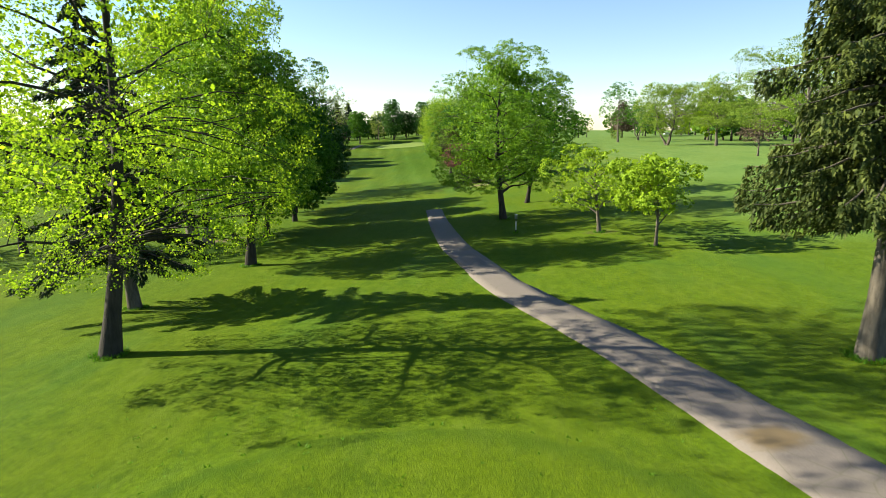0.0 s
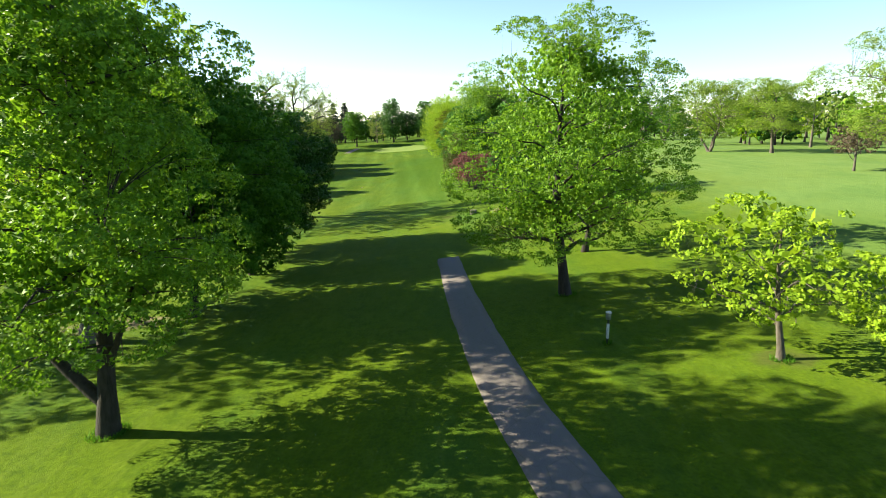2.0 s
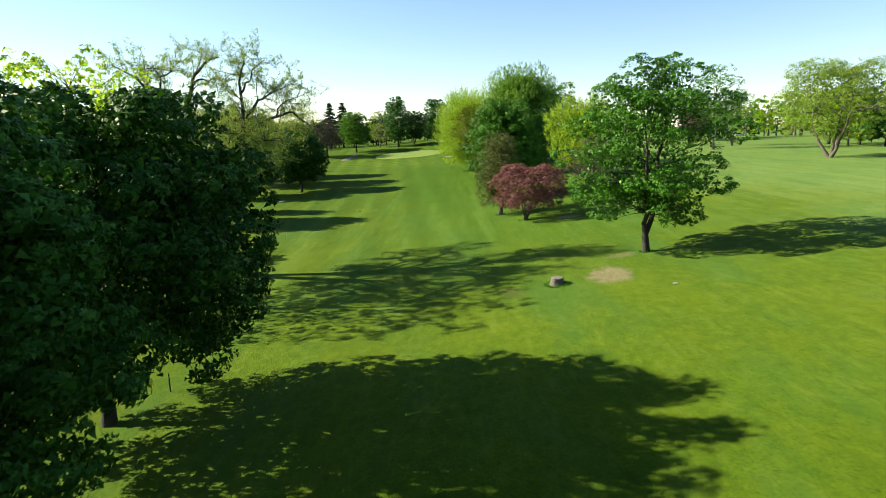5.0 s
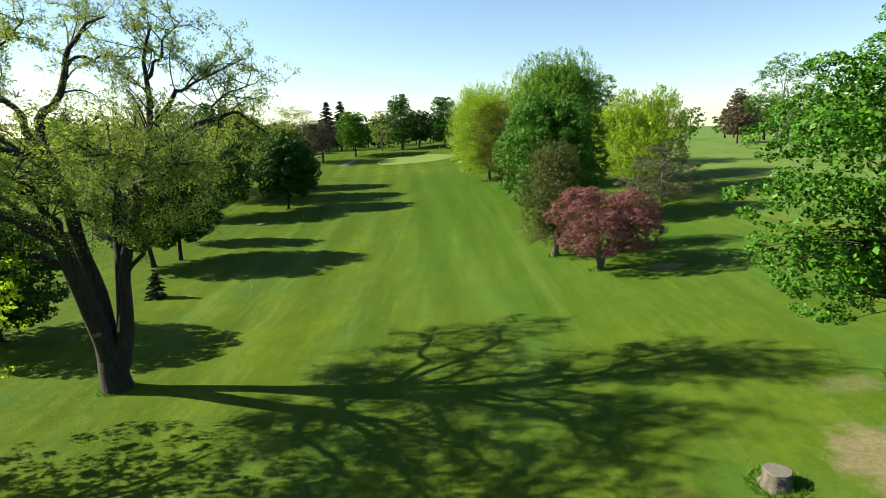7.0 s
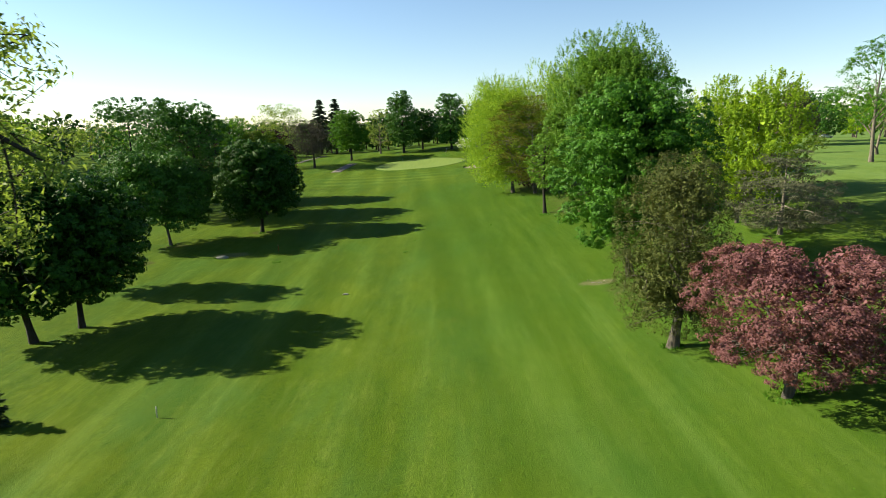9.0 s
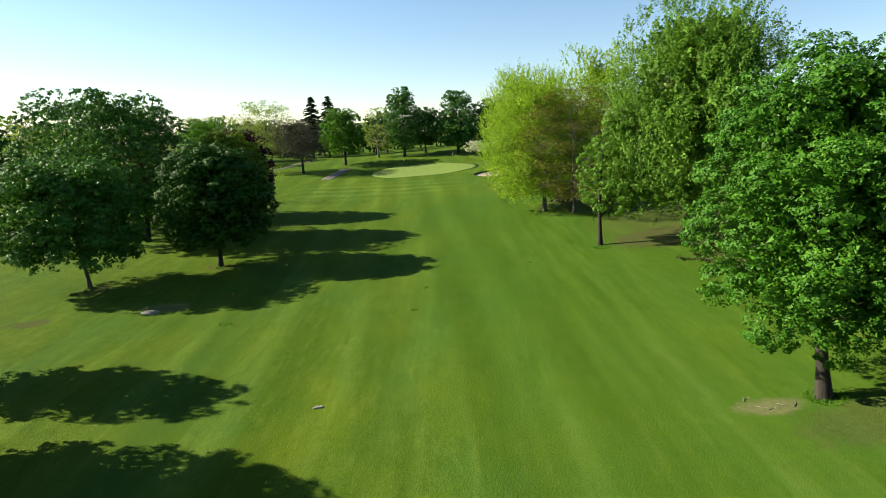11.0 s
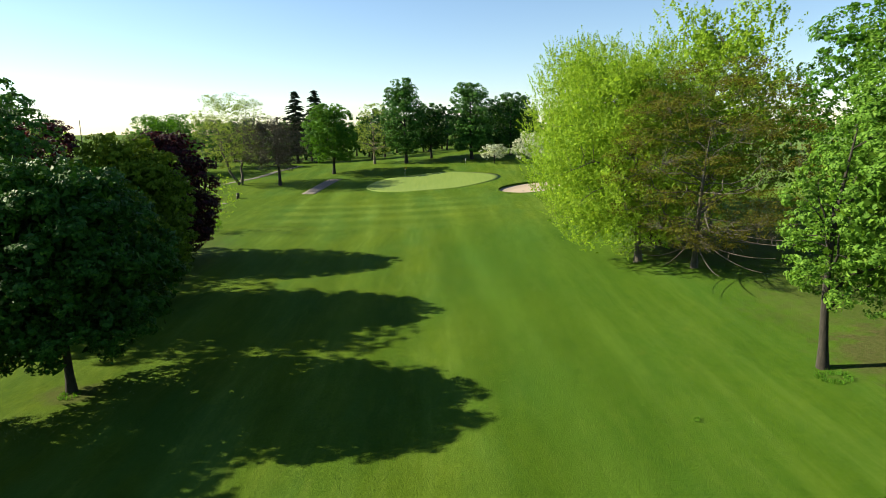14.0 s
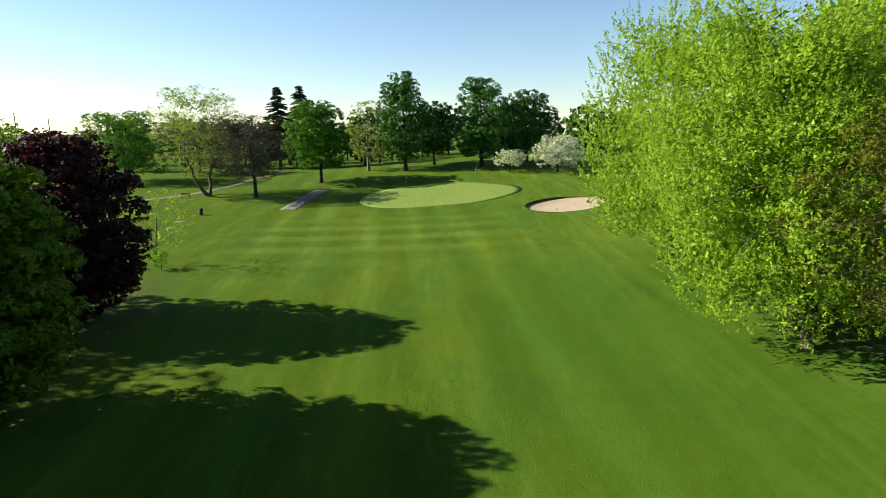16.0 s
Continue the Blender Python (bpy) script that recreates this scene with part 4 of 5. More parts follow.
def oval_patch(name, o, material, label, category, lift=0.03, wob=0.06, rings=10, seg=72, bowl=0.0, seed=1):
    a = np.arange(seg) * 2 * np.pi / seg
    edge = 1 + wob * (np.sin(2 * a + 0.7) + 0.6 * np.sin(3 * a + 2.1) + 0.3 * np.sin(5 * a + seed))
    vs = []
    for r in np.linspace(0, 1, rings + 1)[1:]:
        lx, ly = o[2] * r * edge * np.cos(a), o[3] * r * edge * np.sin(a)
        x = o[0] + lx * math.cos(o[4]) - ly * math.sin(o[4])
        y = o[1] + lx * math.sin(o[4]) + ly * math.cos(o[4])
        vs.append(np.stack([x, y, ground_z(x, y) + lift - bowl * (1 - r ** 4)], 1))
    low = vs[-1].copy()
    low[:, 2] -= lift + 0.03
    vs.append(low)
    v = np.concatenate(vs)
    q = [(r * seg + j, r * seg + (j + 1) % seg, (r + 1) * seg + (j + 1) % seg, (r + 1) * seg + j) for r in range(rings) for j in range(seg)]
    cap = [(j, j + 1, seg - 2 - j, seg - 1 - j) for j in range(seg // 2 - 1)]
    ob = new(name, quad_mesh(name, v, np.array([k[::-1] for k in q] + cap), material, True))
    return tagged(ob, label, category, kind="structure"), vs[-2]


oval_patch("putting_green", GREEN, TURF, "smooth pale putting green cut very short", "putting green", 0.014, 0.05)
_, rim = oval_patch("bunker", BUNKER, SAND, "pale sand bunker set into the grass beside the green", "sand bunker", 0.06, 0.05, seed=2)


def bunker_lip(rim):
    c = rim.mean(0)
    out = rim + unit((rim - c) * np.array([1, 1, 0])) * 0.5
    out[:, 2] = ground_z(out[:, 0], out[:, 1]) + 0.02
    top = rim + unit((rim - c) * np.array([1, 1, 0])) * 0.05
    high = 0.34 * np.clip(0.35 + 0.9 * np.sin(np.arange(len(rim)) * 2 * np.pi / len(rim) - 0.6), 0.1, 1)
    top[:, 2] += high
    foot = rim.copy()
    foot[:, 2] -= 0.1
    m = len(rim)
    v = np.concatenate([foot, top, out])
    q = [(r * m + j, (r + 1) * m + j, (r + 1) * m + (j + 1) % m, r * m + (j + 1) % m) for r in range(2) for j in range(m)]
    tagged(new("bunker_lip", quad_mesh("bunker_lip", v, np.array(q), GRASS, True)), "raised grassy lip round a sand bunker", "grass edge", kind="structure")


bunker_lip(rim)

# ---------------------------------------------------------------- trees beside the cart path
tree("maple_tree", "tall maple with young yellow-green leaves and dark trunk", -14.2, 23.6, 20.5, 7.5, 3.3, "spring", DARK_BARK, 11, off=(0.5, 0), trunk=0.36,
     c=0.5, limbs=18, clumps=1080, per=34, size=0.132, spread=0.75, start=(0.2, 0.8), twigs=300, lumpy=0.3, gaps=0.05, group="trees along the cart path", up=0.2, droop=0.6, lobe=0.33, fine=4.8, core=0.2, aspect=0.8, lean=(1.0, 0), kite=True, facing=0.1, ruffle=0.7)
conifer("hemlock_tree", "dark drooping hemlock with leaning trunk", -17.6, 32.3, 17.5, 4.6, 3.0, "pine", BARK, 12, levels=18, around=9, sprays=420, off=(-1.6, 0), gaps=0.08, trunk=0.33, length=0.3, width=0.05)
# never in view: this maple is added only for the shadow it casts
tree("maple_tree", "leafy yellow-green maple at the edge of the lawn", -53.5, 57.5, 18.5, 6.8, 2.5, "spring", DARK_BARK, 20, trunk=0.32, limbs=10, clumps=560, per=32, size=0.24, spread=0.75,
     twigs=120, lumpy=0.28, core=0.2, group="trees along the cart path", fine=0.7)
tree("maple_tree", "leafy yellow-green maple at the edge of the lawn", -41.5, 57.0, 19.5, 7.8, 3.4, "spring", DARK_BARK, 26, trunk=0.32, limbs=10, clumps=560, per=30, size=0.26, spread=0.8,
     twigs=120, lumpy=0.28, core=0.2, group="trees along the cart path", gaps=0.15, fine=1.6)
tree("maple_tree", "tall thick-trunked tree with yellow-green spring leaves", -23.4, 57.4, 24.0, 6.5, 5.0, "spring", PALE_BARK, 13, trunk=0.48, limbs=10, clumps=600, per=30,
     size=0.28, spread=0.8, twigs=160, lumpy=0.3, gaps=0.1, group="trees along the cart path", fine=2.4, core=0.9)
tree("maple_tree", "tall thick-trunked tree with yellow-green spring leaves", -28.5, 66.0, 26.0, 7.0, 5.5, "spring", PALE_BARK, 14, trunk=0.55, limbs=10, clumps=600, per=30,
     size=0.3, spread=0.85, twigs=140, lumpy=0.3, gaps=0.1, group="trees along the cart path", fine=2.0, core=0.8)
tree("maple_tree", "low-forked maple with bright fresh green leaves", -15.0, 44.6, 20.0, 5.9, 3.2, "maple", DARK_BARK, 15, off=(-0.3, 0), trunk=0.36, c=0.36, limbs=14, clumps=700, per=36,
     size=0.21, spread=0.8, start=(0.2, 0.8), twigs=260, lumpy=0.28, gaps=0.05, group="trees along the cart path", up=0.5, lobe=0.33, fine=4.8, extra=[(1.3, (-4.6, 0.6, 6.6), 0.75), (2.6, (2.6, -0.8, 8.0), 0.5)], core=0.9, flat=0.45, core_max=0.28, facing=0.25, ruffle=0.5)
tree("maple_tree", "dense dark green maple near the path", -19.0, 62.2, 17.2, 7.8, 2.4, "fresh", DARK_BARK, 16, trunk=0.28, clumps=760, per=36, size=0.25, twigs=90, group="dark maples", fine=3.4, core=1.7, c=0.38, lobe=0.22, lumpy=0.12, facing=0.9, core_max=0.32, dense=0.95)
tree("maple_tree", "dense dark green maple near the path", -19.3, 75.9, 16.0, 5.4, 2.2, "mid", DARK_BARK, 17, trunk=0.28, clumps=760, per=36, size=0.25, twigs=90, group="dark maples", fine=3.4, off=(-1.6, 0), core=1.7, lobe=0.22, lumpy=0.12, facing=0.9, core_max=0.32, dense=0.95)
tree("maple_tree", "dense dark green maple near the path", -22.0, 86.8, 15.8, 7.6, 2.2, "deep", DARK_BARK, 18, off=(1.0, 0.6), trunk=0.28, clumps=820, per=36, size=0.25, twigs=90, group="dark maples", fine=3.4, core=1.7, lobe=0.22, lumpy=0.12, facing=0.9, core_max=0.32, dense=1.0)
tree("maple_tree", "tall open maple with thin spring leaves", -35.0, 108.5, 21.0, 8.0, 3.0, "spring", DARK_BARK, 19, trunk=0.35, limbs=12, clumps=620, per=30, size=0.26, spread=0.8, twigs=160, gaps=0.2, core=0.3, fine=1.2)
tree("maple_tree", "full round maple with fresh green leaves and dark trunk", 6.2, 59.5, 17.2, 7.6, 2.7, "maple", DARK_BARK, 21, off=(-0.5, 0), trunk=0.33, c=0.31, p=2.1, limbs=22,
     clumps=820, per=66, size=0.13, spread=0.66, start=(0.14, 0.75), twigs=420, lumpy=0.07, gaps=0.0, group="trees along the cart path", up=0.4, lobe=0.25, fine=3.2, core=0.6, flat=0.5, squash=0.7, kite=True, core_max=0.28, facing=0.4, ruffle=0.4, dense=0.7)
tree("small_tree", "small open tree with yellow-green leaves", 12.5, 46.3, 6.9, 3.5, 1.6, "lime", BARK, 22, off=(-1.0, 0), trunk=0.16, limbs=9, clumps=170, per=26, size=0.22,
     spread=0.5, twigs=130, lumpy=0.4, gaps=0.2, group="small trees", lobe=0.36, fine=3.0, core=0.1, kite=True)
tree("small_tree", "small round-headed tree with bright yellow-green leaves", 14.3, 38.8, 6.1, 2.9, 2.0, "lime", BARK, 23, off=(-0.2, 0), trunk=0.12, limbs=8, clumps=230, per=30, size=0.22,
     spread=0.45, twigs=110, lumpy=0.35, gaps=0.05, group="small trees", lobe=0.36, fine=3.0, kite=True)
conifer("spruce_tree", "old spruce with drooping branches and hanging twigs", 14.0, 18.2, 15.5, 4.5, 4.8, "needle", BARK, 24, levels=19, around=8, sprays=760, droop=0.2, length=0.24,
        width=0.045, hang=1.7, power=0.45, trunk=0.34, gaps=0.05, split=True)
tree("maple_tree", "fresh green maple standing on open grass", 11.4, 110.6, 16.2, 6.4, 2.2, "tuft", DARK_BARK, 25, trunk=0.36, c=0.4, limbs=14, clumps=760, per=44, size=0.2,
     spread=0.62, twigs=240, lumpy=0.32, gaps=0.22, up=0.4, lobe=0.3, fine=3.7, core=0.8, stems=2, fork=0.08, squash=0.6, kite=True, splay=0.2, core_max=0.3, dense=0.85)

# ---------------------------------------------------------------- trees round the fairway
cottonwood(-28.9, 118.8)
tree("crabapple_tree", "spreading crabapple in deep pink blossom", 4.3, 135.8, 7.2, 4.5, 1.5, "pink", BARK, 32, off=(0.5, 0), trunk=0.24, c=0.42, limbs=13, clumps=760, per=40, size=0.125,
     spread=0.5, start=(0.12, 0.6), twigs=220, lumpy=0.2, stems=3, up=0.35, fine=2.6, fork=0.06, lobe=0.2, squash=0.75)
tree("cedar_tree", "egg-shaped cedar with brownish green foliage", 1.8, 143.2, 11.4, 3.5, 1.1, "brown", BARK, 33, off=(-0.3, 0), trunk=0.3, c=0.3, p=2.4, limbs=12, clumps=700, per=34, size=0.14,
     spread=0.42, twigs=60, lumpy=0.12, shell=0.7, flat=1.2, category="cedar", lobe=0.21, fine=2.2, aspect=0.4, ruffle=0.5, core=1.0)
tree("maple_tree", "large dense round maple with bright tufted leaves", 4.0, 158.4, 16.2, 6.3, 2.4, "tuft", DARK_BARK, 34, trunk=0.3, c=0.42, p=2.3, limbs=12, clumps=860, per=52, size=0.18,
     spread=0.62, twigs=80, lumpy=0.1, shell=0.8, lobe=0.21, fine=3.5, core=1.0, facing=0.7, core_max=0.32)
tree("pine_tree", "grey-green bushy pine with bare grey branches", 20.0, 165.0, 8.3, 5.2, 0.5, "greypine", PALE_BARK, 35, c=0.26, p=1.6, limbs=22, clumps=520, per=44, size=0.22, spread=0.75,
     start=(0.08, 0.9), twigs=220, lumpy=0.25, flat=0.35, lobe=0.26, squash=0.35, aspect=0.22, ruffle=0.5, up=0.15, fine=1.8, core=0.2, category="conifer")
tree("young_tree", "upright tree with yellow-green leaves behind the pine", 19.3, 172.0, 14.8, 5.4, 1.5, "lime", BARK, 36, c=0.5, limbs=14, clumps=900, per=32, size=0.25, spread=0.6, stems=3, trunk=0.22,
     start=(0.1, 0.7), twigs=160, lumpy=0.3, gaps=0.0, up=0.6, lobe=0.33, fine=2.0, fork=0.05, squash=1.2, spike=1.1, droop=-0.3)
conifer("pine_sapling", "small brownish pine with thin needles", 8.8, 179.2, 6.8, 3.6, 0.5, "brown", BARK, 37, levels=8, around=7, sprays=110, droop=0.0, length=0.35, width=0.07, hang=0.3, power=0.6)
tree("olive_tree", "half-bare twiggy tree with thin olive leaves", 4.2, 213.4, 16.4, 7.2, 2.0, "olive", BARK, 38, off=(-1.6, -5.6), trunk=0.26, c=0.46, limbs=34, clumps=800, per=30, size=0.17,
     spread=1.0, start=(0.14, 0.75), twigs=2600, lumpy=0.22, shell=0.6, up=0.3, twig_r=0.075, category="tree", limb_r=0.34, leader=0.7, core=0.0, wiggle=0.05, aspect=0.55, ruffle=0.6, flat=0.4, fine=2.6,
     extra=[(3.0, (-4.0, -6.0, 3.6), 0.26), (2.6, (-6.4, -6.0, 2.4), 0.24), (3.4, (-5.6, -7.4, 1.9), 0.24), (4.2, (-7.4, -5.0, 4.6), 0.24), (2.4, (-2.0, -8.6, 1.4), 0.24), (3.0, (0.6, -9.4, 1.8), 0.24), (3.5, (-2.4, -8.0, 3.0), 0.26), (2.6, (2.0, -8.4, 2.6), 0.28), (4.0, (5.0, -8.0, 3.8), 0.26), (3.2, (7.0, -5.0, 3.0), 0.26), (4.4, (0.0, -9.0, 4.8), 0.24),
            (3.8, (3.6, -9.0, 3.6), 0.24), (5.0, (-4.0, -7.0, 5.2), 0.24), (4.6, (6.4, -8.4, 5.4), 0.24)], lobe=0.2, squash=0.6)
tree("maple_tree", "leafy young maple growing into the bare tree", 2.6, 193.6, 14.5, 3.8, 3.2, "airy", DARK_BARK, 46, trunk=0.24, limbs=9, clumps=640, per=34, size=0.21, spread=0.6, twigs=70, lumpy=0.35, fine=2.2, off=(2.6, 0.0), lean=(-1.6, 0))
tree("maple_tree", "very tall fresh green silver maple", 11.6, 193.4, 23.0, 8.4, 1.0, "airy", PALE_BARK, 39, off=(-1.2, -3.6), trunk=0.42, c=0.4, limbs=16, clumps=1250, per=34, size=0.25, spread=0.9,
     start=(0.15, 0.8), twigs=260, lumpy=0.3, gaps=0.05, up=0.5, lobe=0.24, fine=3.6, core=1.6, flat=1.0, squash=1.3, facing=0.5, spike=1.1, droop=0.1)
tree("linden_tree", "yellow-green tree with dense spring leaves", 0.6, 216.8, 19.4, 8.0, 1.0, "yellow", BARK, 40, off=(-1.4, 3.2), trunk=0.3, c=0.4, limbs=14, clumps=900, per=36, size=0.175, spread=0.46,
     twigs=160, lumpy=0.18, group="yellow-green trees", up=0.6, fine=5.0, flat=1.9, droop=-0.5, core=1.5, lobe=0.24, squash=1.0, facing=0.6, dense=0.97, spike=1.2, core_max=0.3)
tree("linden_tree", "yellow-green tree with dense spring leaves", 1.8, 238.6, 21.0, 7.6, 1.0, "yellow", BARK, 41, off=(-0.6, 0), trunk=0.3, c=0.4, limbs=14, clumps=900, per=34, size=0.22, spread=0.55,
     twigs=120, lumpy=0.28, group="yellow-green trees", up=0.6, fine=2.2, flat=1.9, droop=-0.5, core=1.3, lobe=0.24, squash=1.0, facing=0.6, dense=0.97, spike=1.5, core_max=0.34)
tree("linden_tree", "yellow-green tree with dense spring leaves", 11.0, 226.0, 22.0, 8.0, 2.5, "yellow", BARK, 42, trunk=0.35, c=0.45, limbs=12, clumps=800, per=34, size=0.28, spread=0.8,
     twigs=100, lumpy=0.28, group="yellow-green trees", up=0.6, fine=1.3, flat=1.3, droop=-0.4, core=0.9, lobe=0.24, squash=1.2, spike=1.5)
tree("linden_tree", "fresh green tree behind the yellow-green ones", 20.0, 214.0, 21.0, 8.5, 3.0, "fresh", BARK, 43, trunk=0.35, clumps=800, per=32, size=0.3, spread=0.9, twigs=60, lumpy=0.28, fine=1.0, core=0.9)
tree("shrub", "low purple-leaved shrub under the trees", 3.6, 221.0, 3.4, 1.8, 0.3, "purple", BARK, 44, trunk=0.06, limbs=6, clumps=90, per=26, size=0.2, spread=0.4, twigs=20, category="shrub")

# left of the fairway
tree("maple_tree", "round-headed dark green maple", -39.4, 197.8, 14.0, 6.3, 2.3, "deep", DARK_BARK, 51, trunk=0.26, c=0.34, p=2.0, clumps=900, per=36, size=0.22, spread=0.58, twigs=80, lumpy=0.08,
     shell=0.65, group="round maples", lobe=0.19, fine=2.8, core=1.3, facing=0.8, dense=0.95)
tree("maple_tree", "round-headed green maple with slim trunk", -49.8, 190.2, 13.2, 6.5, 2.2, "mid", BARK, 52, off=(-1.6, 0), trunk=0.2, lean=(-0.6, 0), c=0.32, clumps=760, per=34, size=0.22,
     spread=0.58, twigs=100, lumpy=0.08, group="round maples", fine=2.6, core=1.3, lobe=0.19, p=2.5, facing=0.8, dense=0.95)
tree("maple_tree", "tall dark green maple by the fairway", -55.5, 213.5, 20.6, 7.9, 2.0, "mid", DARK_BARK, 53, off=(-1.4, -0.8), trunk=0.36, c=0.5, clumps=900, per=34, size=0.3, spread=0.58, twigs=80, lumpy=0.12, fine=1.6, core=1.2, lobe=0.22, facing=0.75, dense=0.95)
tree("maple_tree", "tall dark green maple by the fairway", -73.0, 226.5, 22.0, 8.0, 2.2, "mid", DARK_BARK, 48, trunk=0.34, c=0.5, clumps=700, per=34, size=0.3, spread=0.62, twigs=60, lumpy=0.2, fine=0.8, core=0.8)
tree("maple_tree", "slim dark green maple behind the pair", -47.2, 168.2, 12.2, 3.4, 2.2, "mid", DARK_BARK, 49, trunk=0.2, c=0.42, clumps=420, per=34, size=0.25, spread=0.6, twigs=60, lumpy=0.2, core=0.9, fine=1.4, dense=0.95)
tree("maple_tree", "dense dark tree with thick leaves", -43.6, 153.3, 13.0, 5.4, 2.2, "deep", DARK_BARK, 54, off=(-1.0, 0), trunk=0.28, clumps=620, per=34, size=0.25, spread=0.62, twigs=80,
     group="pair of dark trees", fine=1.8, core=1.3, lobe=0.22, lumpy=0.12, facing=0.75, dense=0.95)
tree("maple_tree", "dense dark tree with thick leaves", -41.9, 156.6, 12.8, 5.2, 2.3, "deep", DARK_BARK, 55, off=(0.6, 0), trunk=0.24, clumps=640, per=34, size=0.25, spread=0.62, twigs=80,
     group="pair of dark trees", fine=1.8, core=1.3, lobe=0.22, lumpy=0.12, facing=0.75, dense=0.95)
conifer("small_spruce", "small dense conical young spruce", -36.7, 139.8, 2.8, 1.05, 0.1, "pine", DARK_BARK, 56, levels=12, around=9, sprays=24, droop=0.25, length=0.3, width=0.07, hang=0.2, power=0.75)
tree("maple_tree", "low dark bushy tree on grass", -43.5, 128.5, 10.2, 5.4, 0.9, "deep", DARK_BARK, 57, trunk=0.3, clumps=520, per=34, size=0.25, spread=0.6, twigs=60, fine=2.4, core=1.5, dense=0.95, lobe=0.2, lumpy=0.08, core_max=0.32)
tree("linden_tree", "round-topped tree with olive-green leaves", -43.6, 214.0, 14.8, 5.6, 0.8, "moss", DARK_BARK, 58, trunk=0.28, c=0.45, p=2.0, clumps=760, per=34, size=0.24, spread=0.6, twigs=40, lumpy=0.08,
     shell=0.7, lobe=0.18, fine=2.2, core=1.6, facing=0.9, dense=0.95)
tree("purple_maple", "maple with dark purple leaves", -47.2, 229.5, 14.4, 5.7, 0.8, "purple", DARK_BARK, 59, trunk=0.28, c=0.4, p=2.0, clumps=820, per=34, size=0.28, spread=0.68, twigs=40, lumpy=0.16,
     shell=0.65, group="purple maples", fine=1.7, core=0.9, lobe=0.2, facing=0.8, dense=0.95)
tree("purple_maple", "maple with dark purple leaves", -63.5, 233.0, 16.0, 6.0, 2.0, "purple", DARK_BARK, 60, trunk=0.28, clumps=500, per=32, size=0.32, spread=0.75, twigs=30, group="purple maples", fine=1.2)
tree("sapling", "small leafy green sapling on grass", -48.0, 244.9, 2.4, 0.8, 0.4, "maple", BARK, 61, trunk=0.035, limbs=5, clumps=36, per=16, size=0.16, spread=0.3, twigs=20)
tree("sapling", "spindly half-bare young tree", -49.2, 246.4, 8.0, 3.2, 1.6, "yellow", BARK, 62, off=(1.2, 0), trunk=0.09, limbs=14, clumps=170, per=9, size=0.15, spread=0.5, twigs=160, gaps=0.2, core=0.1)
tree("pine_tree", "sprawling brownish pine beside the cart path", -51.6, 291.4, 14.6, 7.6, 2.8, "umber", DARK_BARK, 63, off=(-1.5, 0), trunk=0.35, c=0.4, limbs=14, clumps=700, per=28, size=0.24,
     spread=0.8, twigs=120, lumpy=0.35, aspect=0.3, ruffle=0.6, start=(0.2, 0.75), category="conifer", core=0.9, fine=2.0)
tree("willow_tree", "tall airy tree with thin grey-green leaves", -61.0, 294.5, 19.6, 7.6, 3.4, "willow", BARK, 64, off=(-1.5, 0), trunk=0.42, stems=2, c=0.55, limbs=18, clumps=760, per=26,
     size=0.19, spread=0.9, start=(0.2, 0.75), twigs=520, gaps=0.2, up=0.6, core=0.3, fine=2.6)
tree("maple_tree", "broad green maple by a path", -86.0, 316.0, 15.0, 9.6, 1.6, "fresh", DARK_BARK, 65, trunk=0.4, clumps=620, per=26, size=0.3, spread=0.9, twigs=30, split=False, fine=2.4, core=0.8)
tree("maple_tree", "broad dark maple by a path", -76.0, 330.0, 13.5, 7.0, 2.6, "deep", DARK_BARK, 66, trunk=0.4, clumps=480, per=26, size=0.3, spread=0.9, twigs=30, split=False, fine=2.0, core=0.8)
conifer("white_pine", "tall dark white pine above the other trees", -60.3, 345.0, 21.4, 5.2, 3.0, "pine", DARK_BARK, 67, levels=28, around=9, sprays=110, droop=0.16, length=0.8, width=0.17, power=0.7,
        hang=0.2, group="white pines")
conifer("white_pine", "tall dark white pine above the other trees", -53.5, 340.0, 21.0, 5.2, 3.0, "pine", DARK_BARK, 68, levels=28, around=9, sprays=110, droop=0.16, length=0.8, width=0.17, power=0.7,
        hang=0.2, group="white pines")
tree("maple_tree", "round green maple behind the green", -42.4, 305.0, 16.2, 6.4, 2.4, "fresh", DARK_BARK, 69, off=(-0.8, 0), trunk=0.35, clumps=620, per=28, size=0.36, spread=0.8, twigs=40, split=False, fine=2.2, core=0.8)
tree("willow_tree", "airy grey-green tree with visible branches", -34.3, 320.0, 15.4, 5.4, 2.4, "willow", PALE_BARK, 70, trunk=0.3, clumps=260, per=20, size=0.3, spread=0.9, twigs=150, gaps=0.2, split=False, up=0.6, core=0.1, fine=1.8)
tree("oak_tree", "tall narrow dark green tree", -25.8, 315.5, 20.8, 5.3, 2.0, "mid", DARK_BARK, 71, off=(-0.8, 0), trunk=0.4, clumps=620, per=28, size=0.4, spread=0.85, twigs=40, split=False, fine=2.2, core=0.8)
tree("oak_tree", "dark tree behind the green", -19.5, 322.0, 14.0, 4.6, 2.2, "deep", DARK_BARK, 72, trunk=0.3, clumps=380, per=26, size=0.4, spread=0.85, twigs=30, split=False, fine=1.8, core=0.8)
tree("oak_tree", "tall full dark green tree", -9.3, 313.0, 18.4, 6.0, 1.6, "mid", DARK_BARK, 73, off=(-0.4, 0), trunk=0.4, clumps=640, per=28, size=0.4, spread=0.85, twigs=40, split=False, fine=2.2, core=0.8)
